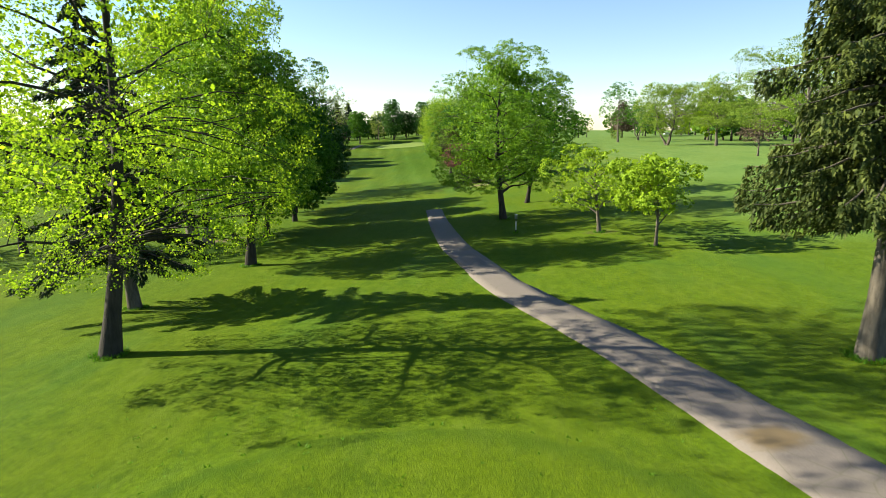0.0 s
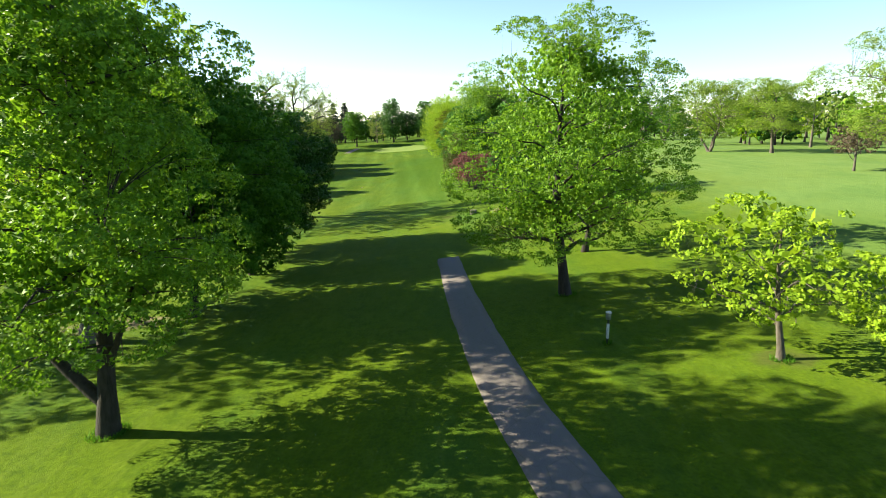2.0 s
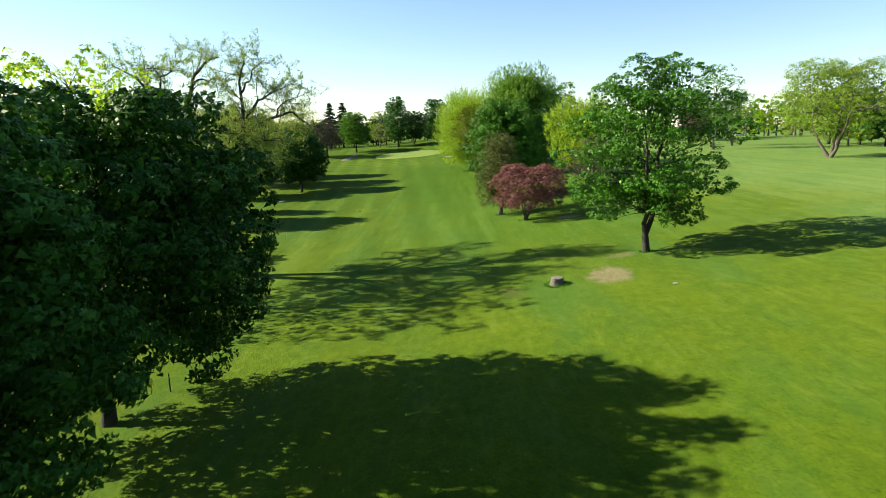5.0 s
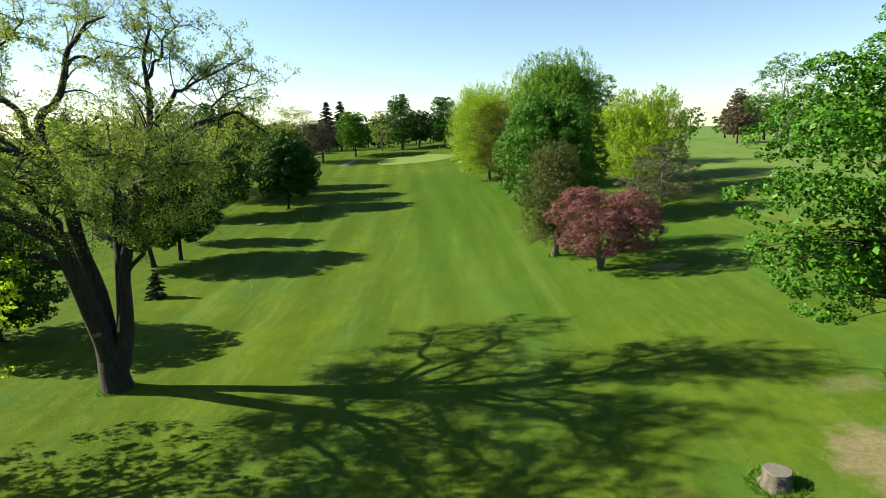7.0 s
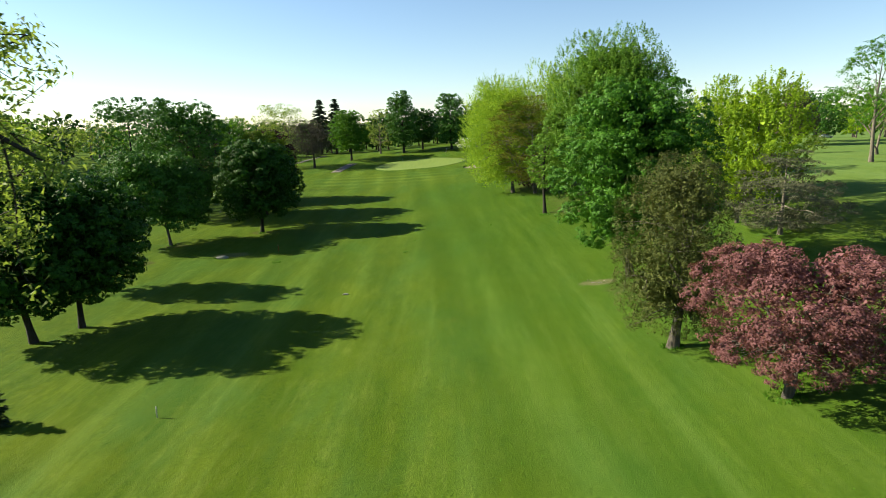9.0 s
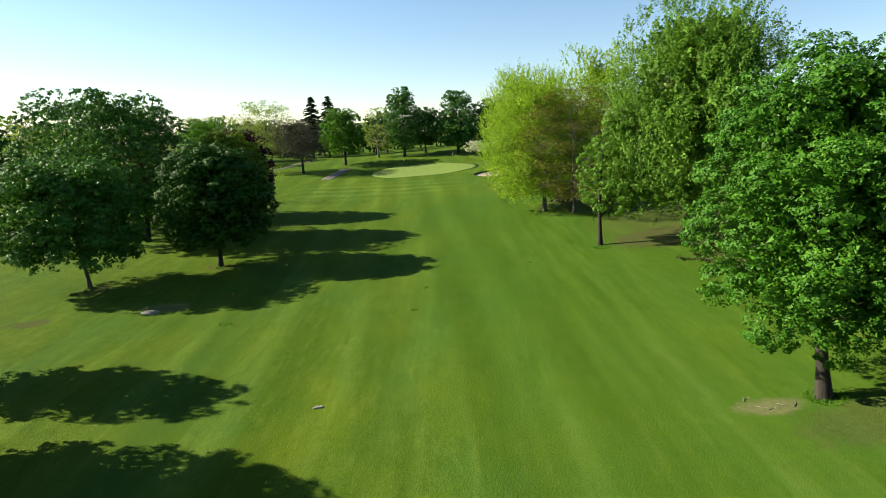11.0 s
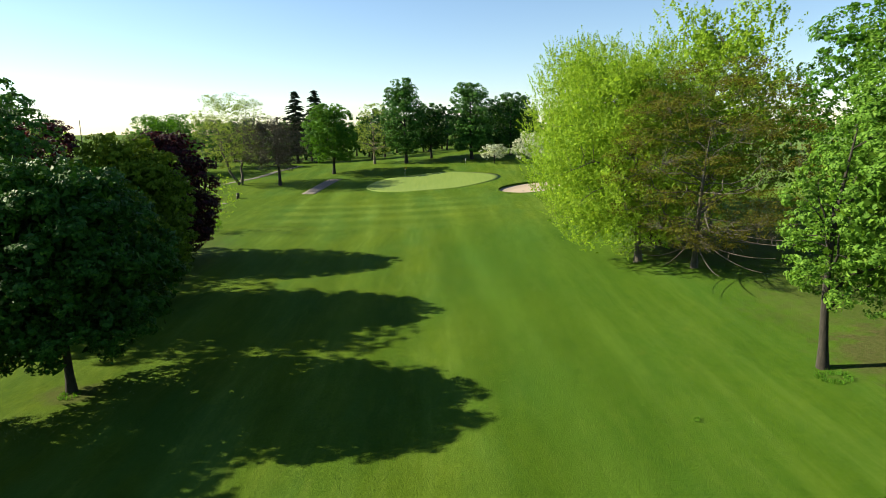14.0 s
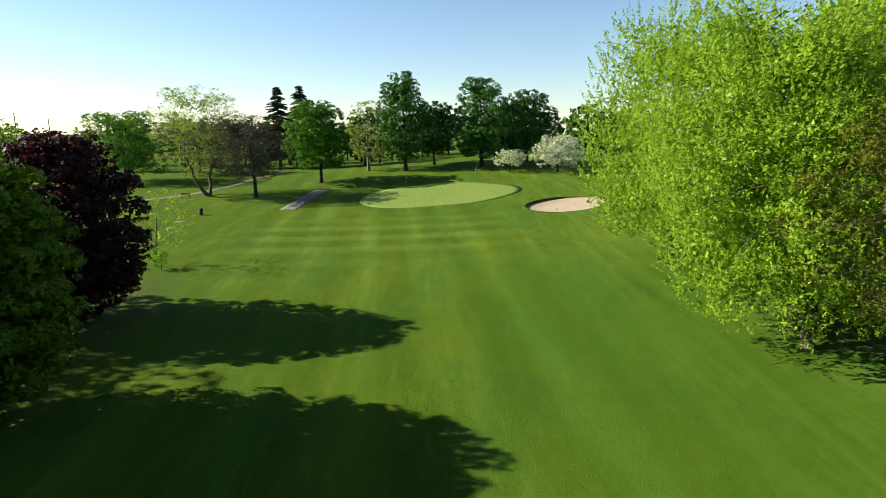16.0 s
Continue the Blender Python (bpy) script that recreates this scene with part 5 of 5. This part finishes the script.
tree("oak_tree", "dark green tree behind the blossom", 1.0, 318.0, 15.6, 6.4, 1.2, "deep", DARK_BARK, 74, trunk=0.35, clumps=560, per=28, size=0.4, spread=0.85, twigs=30, split=False, fine=1.8, core=0.8)
tree("crabapple_tree", "low spreading crabapple in white blossom", 4.2, 300.4, 7.2, 4.6, 0.9, "white", DARK_BARK, 75, trunk=0.22, c=0.4, clumps=460, per=30, size=0.2, spread=0.6, twigs=60, split=False,
     group="white blossoming crabapples")
tree("crabapple_tree", "low spreading crabapple in white blossom", -4.6, 304.0, 4.4, 3.2, 1.2, "white", DARK_BARK, 76, trunk=0.14, c=0.4, clumps=170, per=24, size=0.2, spread=0.55, twigs=50, split=False, gaps=0.2,
     group="white blossoming crabapples")

# right side, beyond the second fairway
tree("elm_tree", "tall green tree with pale trunk", 62.6, 213.8, 21.0, 6.6, 6.0, "fresh", PALE_BARK, 81, trunk=0.34, clumps=420, per=30, size=0.24, spread=0.95, twigs=120, gaps=0.2, up=0.6, core=0.1, fine=2.2, lobe=0.3)
tree("elm_tree", "leaning pale-trunked tree with fresh leaves", 75.2, 230.0, 15.0, 5.2, 5.0, "fresh", PALE_BARK, 82, trunk=0.35, stems=2, clumps=240, per=26, size=0.24, spread=0.9, twigs=80, gaps=0.2, split=False, core=0.1, fine=1.6)
tree("elm_tree", "open green tree on the slope", 62.9, 167.7, 17.5, 9.2, 3.0, "elm", BARK, 83, trunk=0.4, stems=3, c=0.5, limbs=14, clumps=980, per=28, size=0.2, spread=0.95, twigs=320, gaps=0.0, up=0.7, core=0.4, fine=2.4, lobe=0.3)
tree("elm_tree", "open green tree on the slope", 70.5, 153.9, 16.0, 8.0, 3.5, "elm", BARK, 84, trunk=0.35, c=0.55, limbs=12, clumps=900, per=26, size=0.2, spread=0.95, twigs=320, gaps=0.0, up=0.6, core=0.4, fine=2.4, lobe=0.34, squash=0.6)
tree("elm_tree", "tall open tree with thin spring leaves", 52.4, 88.2, 18.0, 10.5, 4.0, "elm", PALE_BARK, 85, trunk=0.45, c=0.55, limbs=16, clumps=900, per=26, size=0.19, spread=1.0, twigs=420, gaps=0.0, up=0.6, core=0.3, fine=2.4, lobe=0.34, squash=0.6)
tree("crabapple_tree", "small tree with reddish young leaves", 57.0, 107.7, 6.4, 3.6, 2.4, "rust", BARK, 86, trunk=0.18, clumps=150, per=22, size=0.2, spread=0.6, twigs=100, split=False)
tree("larch_tree", "rust-coloured conical tree on the slope", 81.0, 271.0, 16.5, 6.0, 2.5, "rust", DARK_BARK, 87, c=0.22, p=1.4, trunk=0.3, clumps=620, per=26, size=0.36, spread=0.8, twigs=30, split=False, fine=1.6, lobe=0.22, core=0.9)
tree("shrub", "pale blossoming shrub on the slope", 70.2, 242.5, 4.2, 2.4, 0.3, "willow", BARK, 88, trunk=0.08, clumps=90, per=22, size=0.22, spread=0.5, twigs=20, split=False, category="shrub")
tree("elm_tree", "grey-trunked tree with thin spring leaves", 62.6, 98.6, 17.0, 8.6, 4.5, "elm", PALE_BARK, 96, trunk=0.42, c=0.55, limbs=14, clumps=640, per=26, size=0.2, spread=1.0, twigs=320, up=0.6, lobe=0.34, squash=0.6, core=0.2, fine=2.0)
tree("oak_tree", "full dark green tree on the far slope", 96.0, 284.0, 15.5, 7.6, 1.8, "mid", DARK_BARK, 97, trunk=0.35, clumps=420, per=28, size=0.34, spread=0.8, twigs=20, split=False, fine=1.4, core=0.9)
tree("maple_tree", "second green maple behind the round one", 10.3, 72.0, 15.0, 4.6, 2.6, "fresh", DARK_BARK, 89, off=(0.8, 0), trunk=0.25, clumps=460, per=32, size=0.26, spread=0.66, twigs=80)


# ---------------------------------------------------------------- woods at the edge of the view
def far_woods():
    kinds = [
        tree("woodland_tree", "distant green broadleaf tree at the edge of the course", 30.0, 372.0, 17.0, 6.5, 2.0, "maple", DARK_BARK, 91, clumps=80, per=11, size=1.35, spread=1.2, twigs=4, limbs=5, split=False, group="distant woods"),
        tree("woodland_tree", "distant dark broadleaf tree at the edge of the course", 42.0, 366.0, 15.0, 6.0, 1.6, "deep", DARK_BARK, 92, clumps=80, per=11, size=1.35, spread=1.2, twigs=4, limbs=5, split=False, group="distant woods"),
        tree("woodland_tree", "distant thin-leaved tree at the edge of the course", 55.0, 375.0, 16.0, 6.5, 3.0, "willow", BARK, 93, clumps=70, per=11, size=0.9, spread=1.2, twigs=24, limbs=6, gaps=0.2, split=False, group="distant woods", up=0.6),
        tree("woodland_tree", "distant yellow-green tree at the edge of the course", 66.0, 368.0, 14.0, 6.0, 1.6, "spring", BARK, 94, clumps=80, per=11, size=1.35, spread=1.2, twigs=4, limbs=5, split=False, group="distant woods"),
        tree("woodland_tree", "distant fresh green tree at the edge of the course", 78.0, 377.0, 17.0, 7.0, 2.0, "fresh", DARK_BARK, 95, clumps=80, per=11, size=1.35, spread=1.2, twigs=4, limbs=5, split=False, group="distant woods"),
    ]
    rng = random.Random(7)
    spots, dark = [], []
    for i in range(84):                                  # behind the right slope
        spots.append(((92 if i < 46 else 128) + rng.uniform(0, 70), 100 + i * 2.8 + rng.uniform(-4, 4)))
    for i in range(20):
        spots.append((40 + i * 7 + rng.uniform(-4, 4), 335 + rng.uniform(0, 40)))
    for i in range(46):                                  # behind the green and the left-hand path
        dark.append((-112 + i * 3.4 + rng.uniform(-2, 2), 338 + rng.uniform(0, 44)))
    for i in range(40):                                  # far to the left
        spots.append((-112 - i * 1.6 - rng.uniform(0, 40), 200 + i * 6 + rng.uniform(-5, 5)))
    for i in range(14):
        spots.append((-120 + i * 5 + rng.uniform(-4, 4), 400 + rng.uniform(0, 60)))
    for i, (x, y) in enumerate(spots + dark):
        s = rng.uniform(0.75, 1.15) if i < len(spots) else rng.uniform(0.7, 0.95)
        ob = copy_thing(kinds[(i * 7 + rng.randrange(3)) % 5 if i < 104 else (4, 1, 2, 2, 0)[(i * 7 + rng.randrange(3)) % 5] if i < len(spots) else 1], pose(x, y, gz(x, y) - 0.05, 0, 0, rng.uniform(0, 360)))
        ob.scale = (s, s, s * rng.uniform(0.85, 1.1))


far_woods()


# ---------------------------------------------------------------- small things on the course
WHITE = paint("white_paint", (0.45, 0.45, 0.43), 0.5)
BLACK = paint("black_paint", (0.012, 0.012, 0.013), 0.5)
GREY = paint("grey_green_metal", (0.13, 0.15, 0.13), 0.45, 0.3)
BROWN = paint("brown_plastic", (0.045, 0.035, 0.025), 0.6)
WOOD = paint("weathered_wood", (0.09, 0.07, 0.05), 0.85, scale=9.0, vary=0.4)
STONE = paint("pale_stone", (0.24, 0.23, 0.2), 0.9, scale=7.0, vary=0.45)
CUT_WOOD = paint("sawn_wood", (0.15, 0.14, 0.125), 0.85, scale=11.0, vary=0.4)
FLAG_CLOTH = paint("yellow_cloth", (0.4, 0.33, 0.04), 0.8)


def box(sx, sy, sz, at=(0, 0, 0), bevel=0.01, turn=0.0):
    bm = bmesh.new()
    bmesh.ops.create_cube(bm, size=1.0, matrix=Matrix.Translation(at) @ Matrix.Rotation(turn, 4, "Z") @ Matrix.Diagonal((sx, sy, sz, 1)))
    bmesh.ops.bevel(bm, geom=bm.edges[:], offset=bevel, segments=2, affect="EDGES")
    return bm


def stump(x, y):
    ob = thing("tree_stump", x, y, "weathered grey tree stump sawn off flat", "stump")
    part("bark", lathe([(0.66, -0.15), (0.6, 0.02), (0.5, 0.12), (0.46, 0.3), (0.47, 0.52)], 40, 0.045, 4), BARK, ob)
    part("sawn_top", lathe([(0.455, 0.515), (0.46, 0.55), (0.44, 0.565)], 40, 0.045, 4), CUT_WOOD, ob, "pale cracked sawn wood")


stump(2.6, 104.4)


def ball_washer(x, y):
    ob = thing("ball_washer", x, y, "slim ball washer on black and white post", "golf post")
    part("post", lathe([(0.045, -0.1), (0.045, 1.25), (0.04, 1.27)], 12), BLACK, ob)
    part("sleeve", lathe([(0.06, 0.28), (0.068, 0.3), (0.068, 1.0), (0.06, 1.02)], 14), WHITE, ob, "white plastic sleeve")
    head = part("head", lathe([(0.1, 1.24), (0.125, 1.28), (0.125, 1.52), (0.09, 1.56)], 14), GREY, ob)
    part("cap", lathe([(0.13, 1.555), (0.15, 1.575), (0.14, 1.62), (0.05, 1.66)], 14), WHITE, head, "pale domed cap")


ball_washer(6.3, 50.2)


def stake(x, y, h, material, label, lean=0.0):
    ob = thing("marker_stake", x, y, label, "stake")
    ob.matrix_basis = ob.matrix_basis @ pose(0, 0, 0, 0, lean, 0)
    part("shaft", lathe([(0.035, -0.1), (0.035, h - 0.06), (0.012, h)], 8), material, ob)
    part("band", lathe([(0.038, h * 0.74), (0.041, h * 0.75), (0.041, h * 0.83), (0.038, h * 0.84)], 8), WHITE, ob)


stake(-20.6, 90.2, 1.05, BLACK, "thin black marker stake in the grass")
stake(-27.6, 140.0, 0.7, WHITE, "short white marker stake in the grass")
RED = paint("red_paint", (0.4, 0.03, 0.02), 0.5)
stake(-33.1, 183.9, 0.9, RED, "red marker stake in the grass")
stake(-11.4, 305.0, 1.5, WHITE, "pale leaning marker stake behind the green", 8)


def flagstick(x, y):
    ob = thing("flagstick", x, y, "slim pale flagstick standing on the green", "flag")
    part("pole", lathe([(0.02, -0.1), (0.02, 2.0), (0.012, 2.15)], 8), WHITE, ob)
    bm = bmesh.new()
    grid = [[bm.verts.new((0.02 + 0.09 * i, 0.05 * math.sin(i * 1.1) * i / 5, 2.08 - 0.3 * j / 3 - 0.02 * i)) for j in range(4)] for i in range(6)]
    for i in range(5):
        for j in range(3):
            bm.faces.new((grid[i][j], grid[i + 1][j], grid[i + 1][j + 1], grid[i][j + 1]))
    bmesh.ops.solidify(bm, geom=bm.faces[:], thickness=0.006)
    part("flag", bm, FLAG_CLOTH, ob, "small yellow cloth flag")
    part("cup", lathe([(0.06, -0.02), (0.06, 0.045), (0.055, 0.05)], 12), WHITE, ob)


flagstick(-25.0, 295.0)


def litter_bin(x, y):
    ob = thing("litter_bin", x, y, "brown round litter bin standing on grass", "bin")
    body = part("body", lathe([(0.27, -0.05), (0.29, 0.0), (0.31, 0.5), (0.31, 0.86)], 20), BROWN, ob)
    part("rim", lathe([(0.32, 0.84), (0.335, 0.86), (0.335, 0.92), (0.32, 0.94)], 20), BLACK, body)
    part("lid", lathe([(0.31, 0.935), (0.28, 1.0), (0.16, 1.06), (0.05, 1.08)], 20), BROWN, ob)
    for k in range(4):
        part("hoop", lathe([(0.312 - 0.004 * (3 - k), 0.12 + 0.2 * k), (0.322, 0.125 + 0.2 * k), (0.322, 0.155 + 0.2 * k), (0.312, 0.16 + 0.2 * k)], 20), BLACK, body)


litter_bin(-55.6, 276.1)


def bench(x, y, turn):
    ob = thing("park_bench", x, y, "dark weathered wooden bench near the path", "bench", turn=turn)
    for k in range(4):
        part("seat_slat", box(1.4, 0.09, 0.035, (0, -0.17 + 0.11 * k, 0.44)), WOOD, ob)
    for k in range(3):
        part("back_slat", box(1.4, 0.03, 0.09, (0, 0.24 + 0.02 * k, 0.58 + 0.13 * k)), WOOD, ob)
    for sx in (-0.6, 0.6):
        part("leg", box(0.07, 0.42, 0.06, (sx, 0, 0.39)), BLACK, ob)
        part("leg", box(0.07, 0.06, 0.5, (sx, -0.18, 0.17)), BLACK, ob)
        part("leg", box(0.07, 0.06, 1.0, (sx, 0.21, 0.42)), BLACK, ob)


bench(-64.4, 292.4, 20)


def stone(name, x, y, sx, sy, sz, label, seed):
    bm = bmesh.new()
    bmesh.ops.create_icosphere(bm, subdivisions=3, radius=1.0)
    off = Vector((seed * 3.1, seed * 1.7, 0))
    for v in bm.verts:
        k = 1 + 0.35 * noise.noise(v.co * 1.3 + off) + 0.12 * noise.noise(v.co * 4 + off)
        v.co = Vector((v.co.x * sx * k, v.co.y * sy * k, max(v.co.z, -0.4) * sz * k))
    ob = new(name)
    ob.matrix_basis = pose(x, y, gz(x, y) + sz * 0.15)
    tagged(ob, label, "stone")
    part("rock", bm, STONE, ob)


stone("boulder", -39.4, 181.4, 0.75, 0.45, 0.28, "pale flat boulder lying in the grass", 1)
stone("stone_slab", -56.5, 270.4, 0.9, 0.35, 0.14, "low white stone slab in the grass", 2)
stone("sand_clod", -2.6, 268.6, 0.22, 0.16, 0.16, "small dark clod lying in the bunker sand", 4)
stone("sand_clod", 0.6, 271.2, 0.16, 0.12, 0.12, "small dark clod lying in the bunker sand", 5)
stone("small_stone", -20.9, 162.5, 0.3, 0.16, 0.1, "small white stone lying on the fairway", 6)
stone("small_stone", 10.0, 100.3, 0.22, 0.15, 0.08, "small pale stone in the grass", 3)


def fallen_twig(x, y, length, turn, seed):
    """A bent dead twig with one side shoot, lying on the grass."""
    rng = np.random.default_rng(seed)
    ob = thing("fallen_twig", x, y, "bleached dead twig lying on the grass", "twig", "fallen twigs", turn=turn)
    along = np.linspace(0, length, 6)
    main = np.stack([along, np.cumsum(rng.normal(0, 0.07, 6)), 0.03 + 0.02 * rng.random(6)], 1)
    shoot = main[2] + np.linspace(0, 1, 4)[:, None] * np.array([0.3, 0.22, 0.06]) * length
    part("stick", quad_mesh("stick", *tubes([(main, np.linspace(0.03, 0.01, 6))], 6), TWIG, True), TWIG, ob)
    part("shoot", quad_mesh("shoot", *tubes([(shoot, np.linspace(0.016, 0.006, 4))], 5), TWIG, True), TWIG, ob)


TWIG = bark_material("bleached_twig", (0.1, 0.085, 0.065), (0.3, 0.27, 0.22), 14.0)
for k, (x, y, length, turn) in enumerate(((0.7, 158.4, 1.1, -8), (1.1, 158.0, 0.8, 12), (1.7, 158.3, 0.9, -20), (0.5, 158.9, 0.6, 60), (2.3, 157.8, 0.7, 35))):
    fallen_twig(x, y, length, turn, 40 + k)


def car(x, y, turn):
    """A small saloon: body and cabin from one outline, glass, bumpers and four wheels."""
    ob = thing("parked_car", x, y, "silver saloon car parked on far grass", "car", turn=turn)
    def shell(outline, half, inset, name, material, label=""):
        bm = bmesh.new()
        rings = []
        for side in (-1, 1):
            rings.append([bm.verts.new((px, side * (half - inset * max(pz - 0.9, 0)), pz)) for px, pz in outline])
        n = len(outline)
        bm.faces.new(rings[0])
        bm.faces.new(rings[1][::-1])
        for k in range(n):
            bm.faces.new((rings[0][k], rings[1][k], rings[1][(k + 1) % n], rings[0][(k + 1) % n])[::-1])
        bmesh.ops.recalc_face_normals(bm, faces=bm.faces[:])
        bmesh.ops.bevel(bm, geom=bm.edges[:], offset=0.05, segments=2, affect="EDGES")
        return part(name, bm, material, ob, label)
    shell([(-2.2, 0.35), (2.2, 0.35), (2.25, 0.6), (2.1, 0.82), (1.0, 0.95), (-1.5, 0.98), (-2.15, 0.9), (-2.25, 0.6)], 0.88, 0.1, "body", SILVER)
    shell([(1.0, 0.93), (0.3, 1.36), (-0.9, 1.4), (-1.6, 0.96)], 0.8, 0.35, "cabin", DARK_GLASS, "dark window glass")
    shell([(0.25, 1.37), (-0.85, 1.41), (-0.85, 1.45), (0.25, 1.42)], 0.78, 0.35, "roof", SILVER)
    for wx in (-1.35, 1.35):
        for wy in (-0.8, 0.8):
            bm = lathe([(0.2, -0.1), (0.31, -0.1), (0.33, -0.05), (0.33, 0.05), (0.31, 0.1), (0.2, 0.1)], 20)
            bmesh.ops.transform(bm, matrix=Matrix.Translation((wx, wy, 0.33)) @ Matrix.Rotation(math.pi / 2, 4, "X"), verts=bm.verts)
            wheel = part("wheel", bm, BLACK, ob)
            rim = lathe([(0.19, -0.115), (0.17, -0.125), (0.17, 0.125), (0.19, 0.115)], 16)
            bmesh.ops.transform(rim, matrix=Matrix.Translation((wx, wy, 0.33)) @ Matrix.Rotation(math.pi / 2, 4, "X"), verts=rim.verts)
            part("rim", rim, SILVER, wheel)


SILVER = paint("silver_car_paint", (0.5, 0.52, 0.54), 0.3, 0.4)
DARK_GLASS = paint("dark_car_glass", (0.02, 0.024, 0.028), 0.08)
car(118.0, 314.5, 12)


def utility_pole(x, y, h, arms):
    ob = thing("utility_pole", x, y, "distant wooden utility pole against the sky", "pole", "utility poles")
    part("pole", lathe([(0.3, -0.3), (0.26, h * 0.5), (0.2, h)], 8), WOOD, ob)
    for k in range(arms):
        part("crossarm", box(3.4, 0.2, 0.24, (0, 0, h - 0.7 - 1.4 * k)), WOOD, ob)


utility_pole(-258, 536, 21.0, 2)
utility_pole(-239, 536, 18.0, 0)


def grass_tufts(name, label, spots, seed, tall=0.16):
    """Many small pointed blades in loose tufts: rings of uncut grass, and clippings on the lawn."""
    rng = np.random.default_rng(seed)
    vs = []
    for x, y, r, n in spots:
        a, d = rng.uniform(0, 2 * np.pi, n), r * np.sqrt(rng.uniform(0.15, 1, n))
        bx, by = x + d * np.cos(a), y + d * np.sin(a)
        base = np.stack([bx, by, ground_z(bx, by) - 0.02], 1)
        lean = np.stack([rng.normal(0, 0.5, n), rng.normal(0, 0.5, n), np.ones(n)], 1)
        h = tall * rng.uniform(0.4, 1.3, (n, 1))
        side = unit(np.stack([rng.normal(size=n), rng.normal(size=n), np.zeros(n)], 1)) * 0.022
        vs.append(np.stack([base - side, base + side, base + lean * h * 0.6 + side * 0.7, base + lean * h], 1).reshape(-1, 3))
    v = np.concatenate(vs)
    ob = new(name, quad_mesh(name, v, np.arange(len(v)).reshape(-1, 4), LEAF["fresh"]))
    tagged(ob, label, "grass", kind="stuff")


grass_tufts("uncut_grass", "tufts of uncut grass round trunks and stump",
            [(-14.2, 23.6, 0.8, 420), (-17.6, 32.3, 0.7, 260), (-15.0, 44.6, 0.8, 380), (6.2, 59.5, 0.7, 240), (14.0, 18.2, 0.8, 360), (2.6, 104.4, 1.0, 520), (12.5, 46.3, 0.5, 160),
             (14.3, 38.8, 0.4, 140), (6.3, 50.2, 0.25, 90), (4.3, 135.8, 0.9, 260), (1.8, 143.2, 0.7, 200), (4.0, 158.4, 0.9, 260), (-28.9, 118.8, 1.2, 420), (2.4, 192.4, 0.8, 240),
             (-39.2, 197.2, 0.6, 160), (-49.8, 190.2, 0.5, 140), (11.4, 110.6, 0.6, 180), (-39.4, 181.4, 0.9, 160), (0.6, 216.8, 0.7, 200), (-16.4, 178.4, 0.28, 40), (-5.4, 190.1, 0.2, 24), (-15.6, 184.6, 0.2, 20), (-31.6, 177.6, 0.6, 60)], 5, 0.2)
rt = random.Random(12)
clip_spots = [(rt.uniform(-9, 7), rt.uniform(11.2, 17), 0.07, 5) for _ in range(90)]
clip_spots += [(rt.uniform(-12, 16), rt.uniform(16, 110), 0.09, 5) for _ in range(420)]
clip_spots += [(rt.uniform(-22, 4), rt.uniform(115, 230), 0.1, 5) for _ in range(420)]
grass_tufts("grass_clippings", "small dark clumps of grass clippings on the lawn", clip_spots, 6, 0.07)
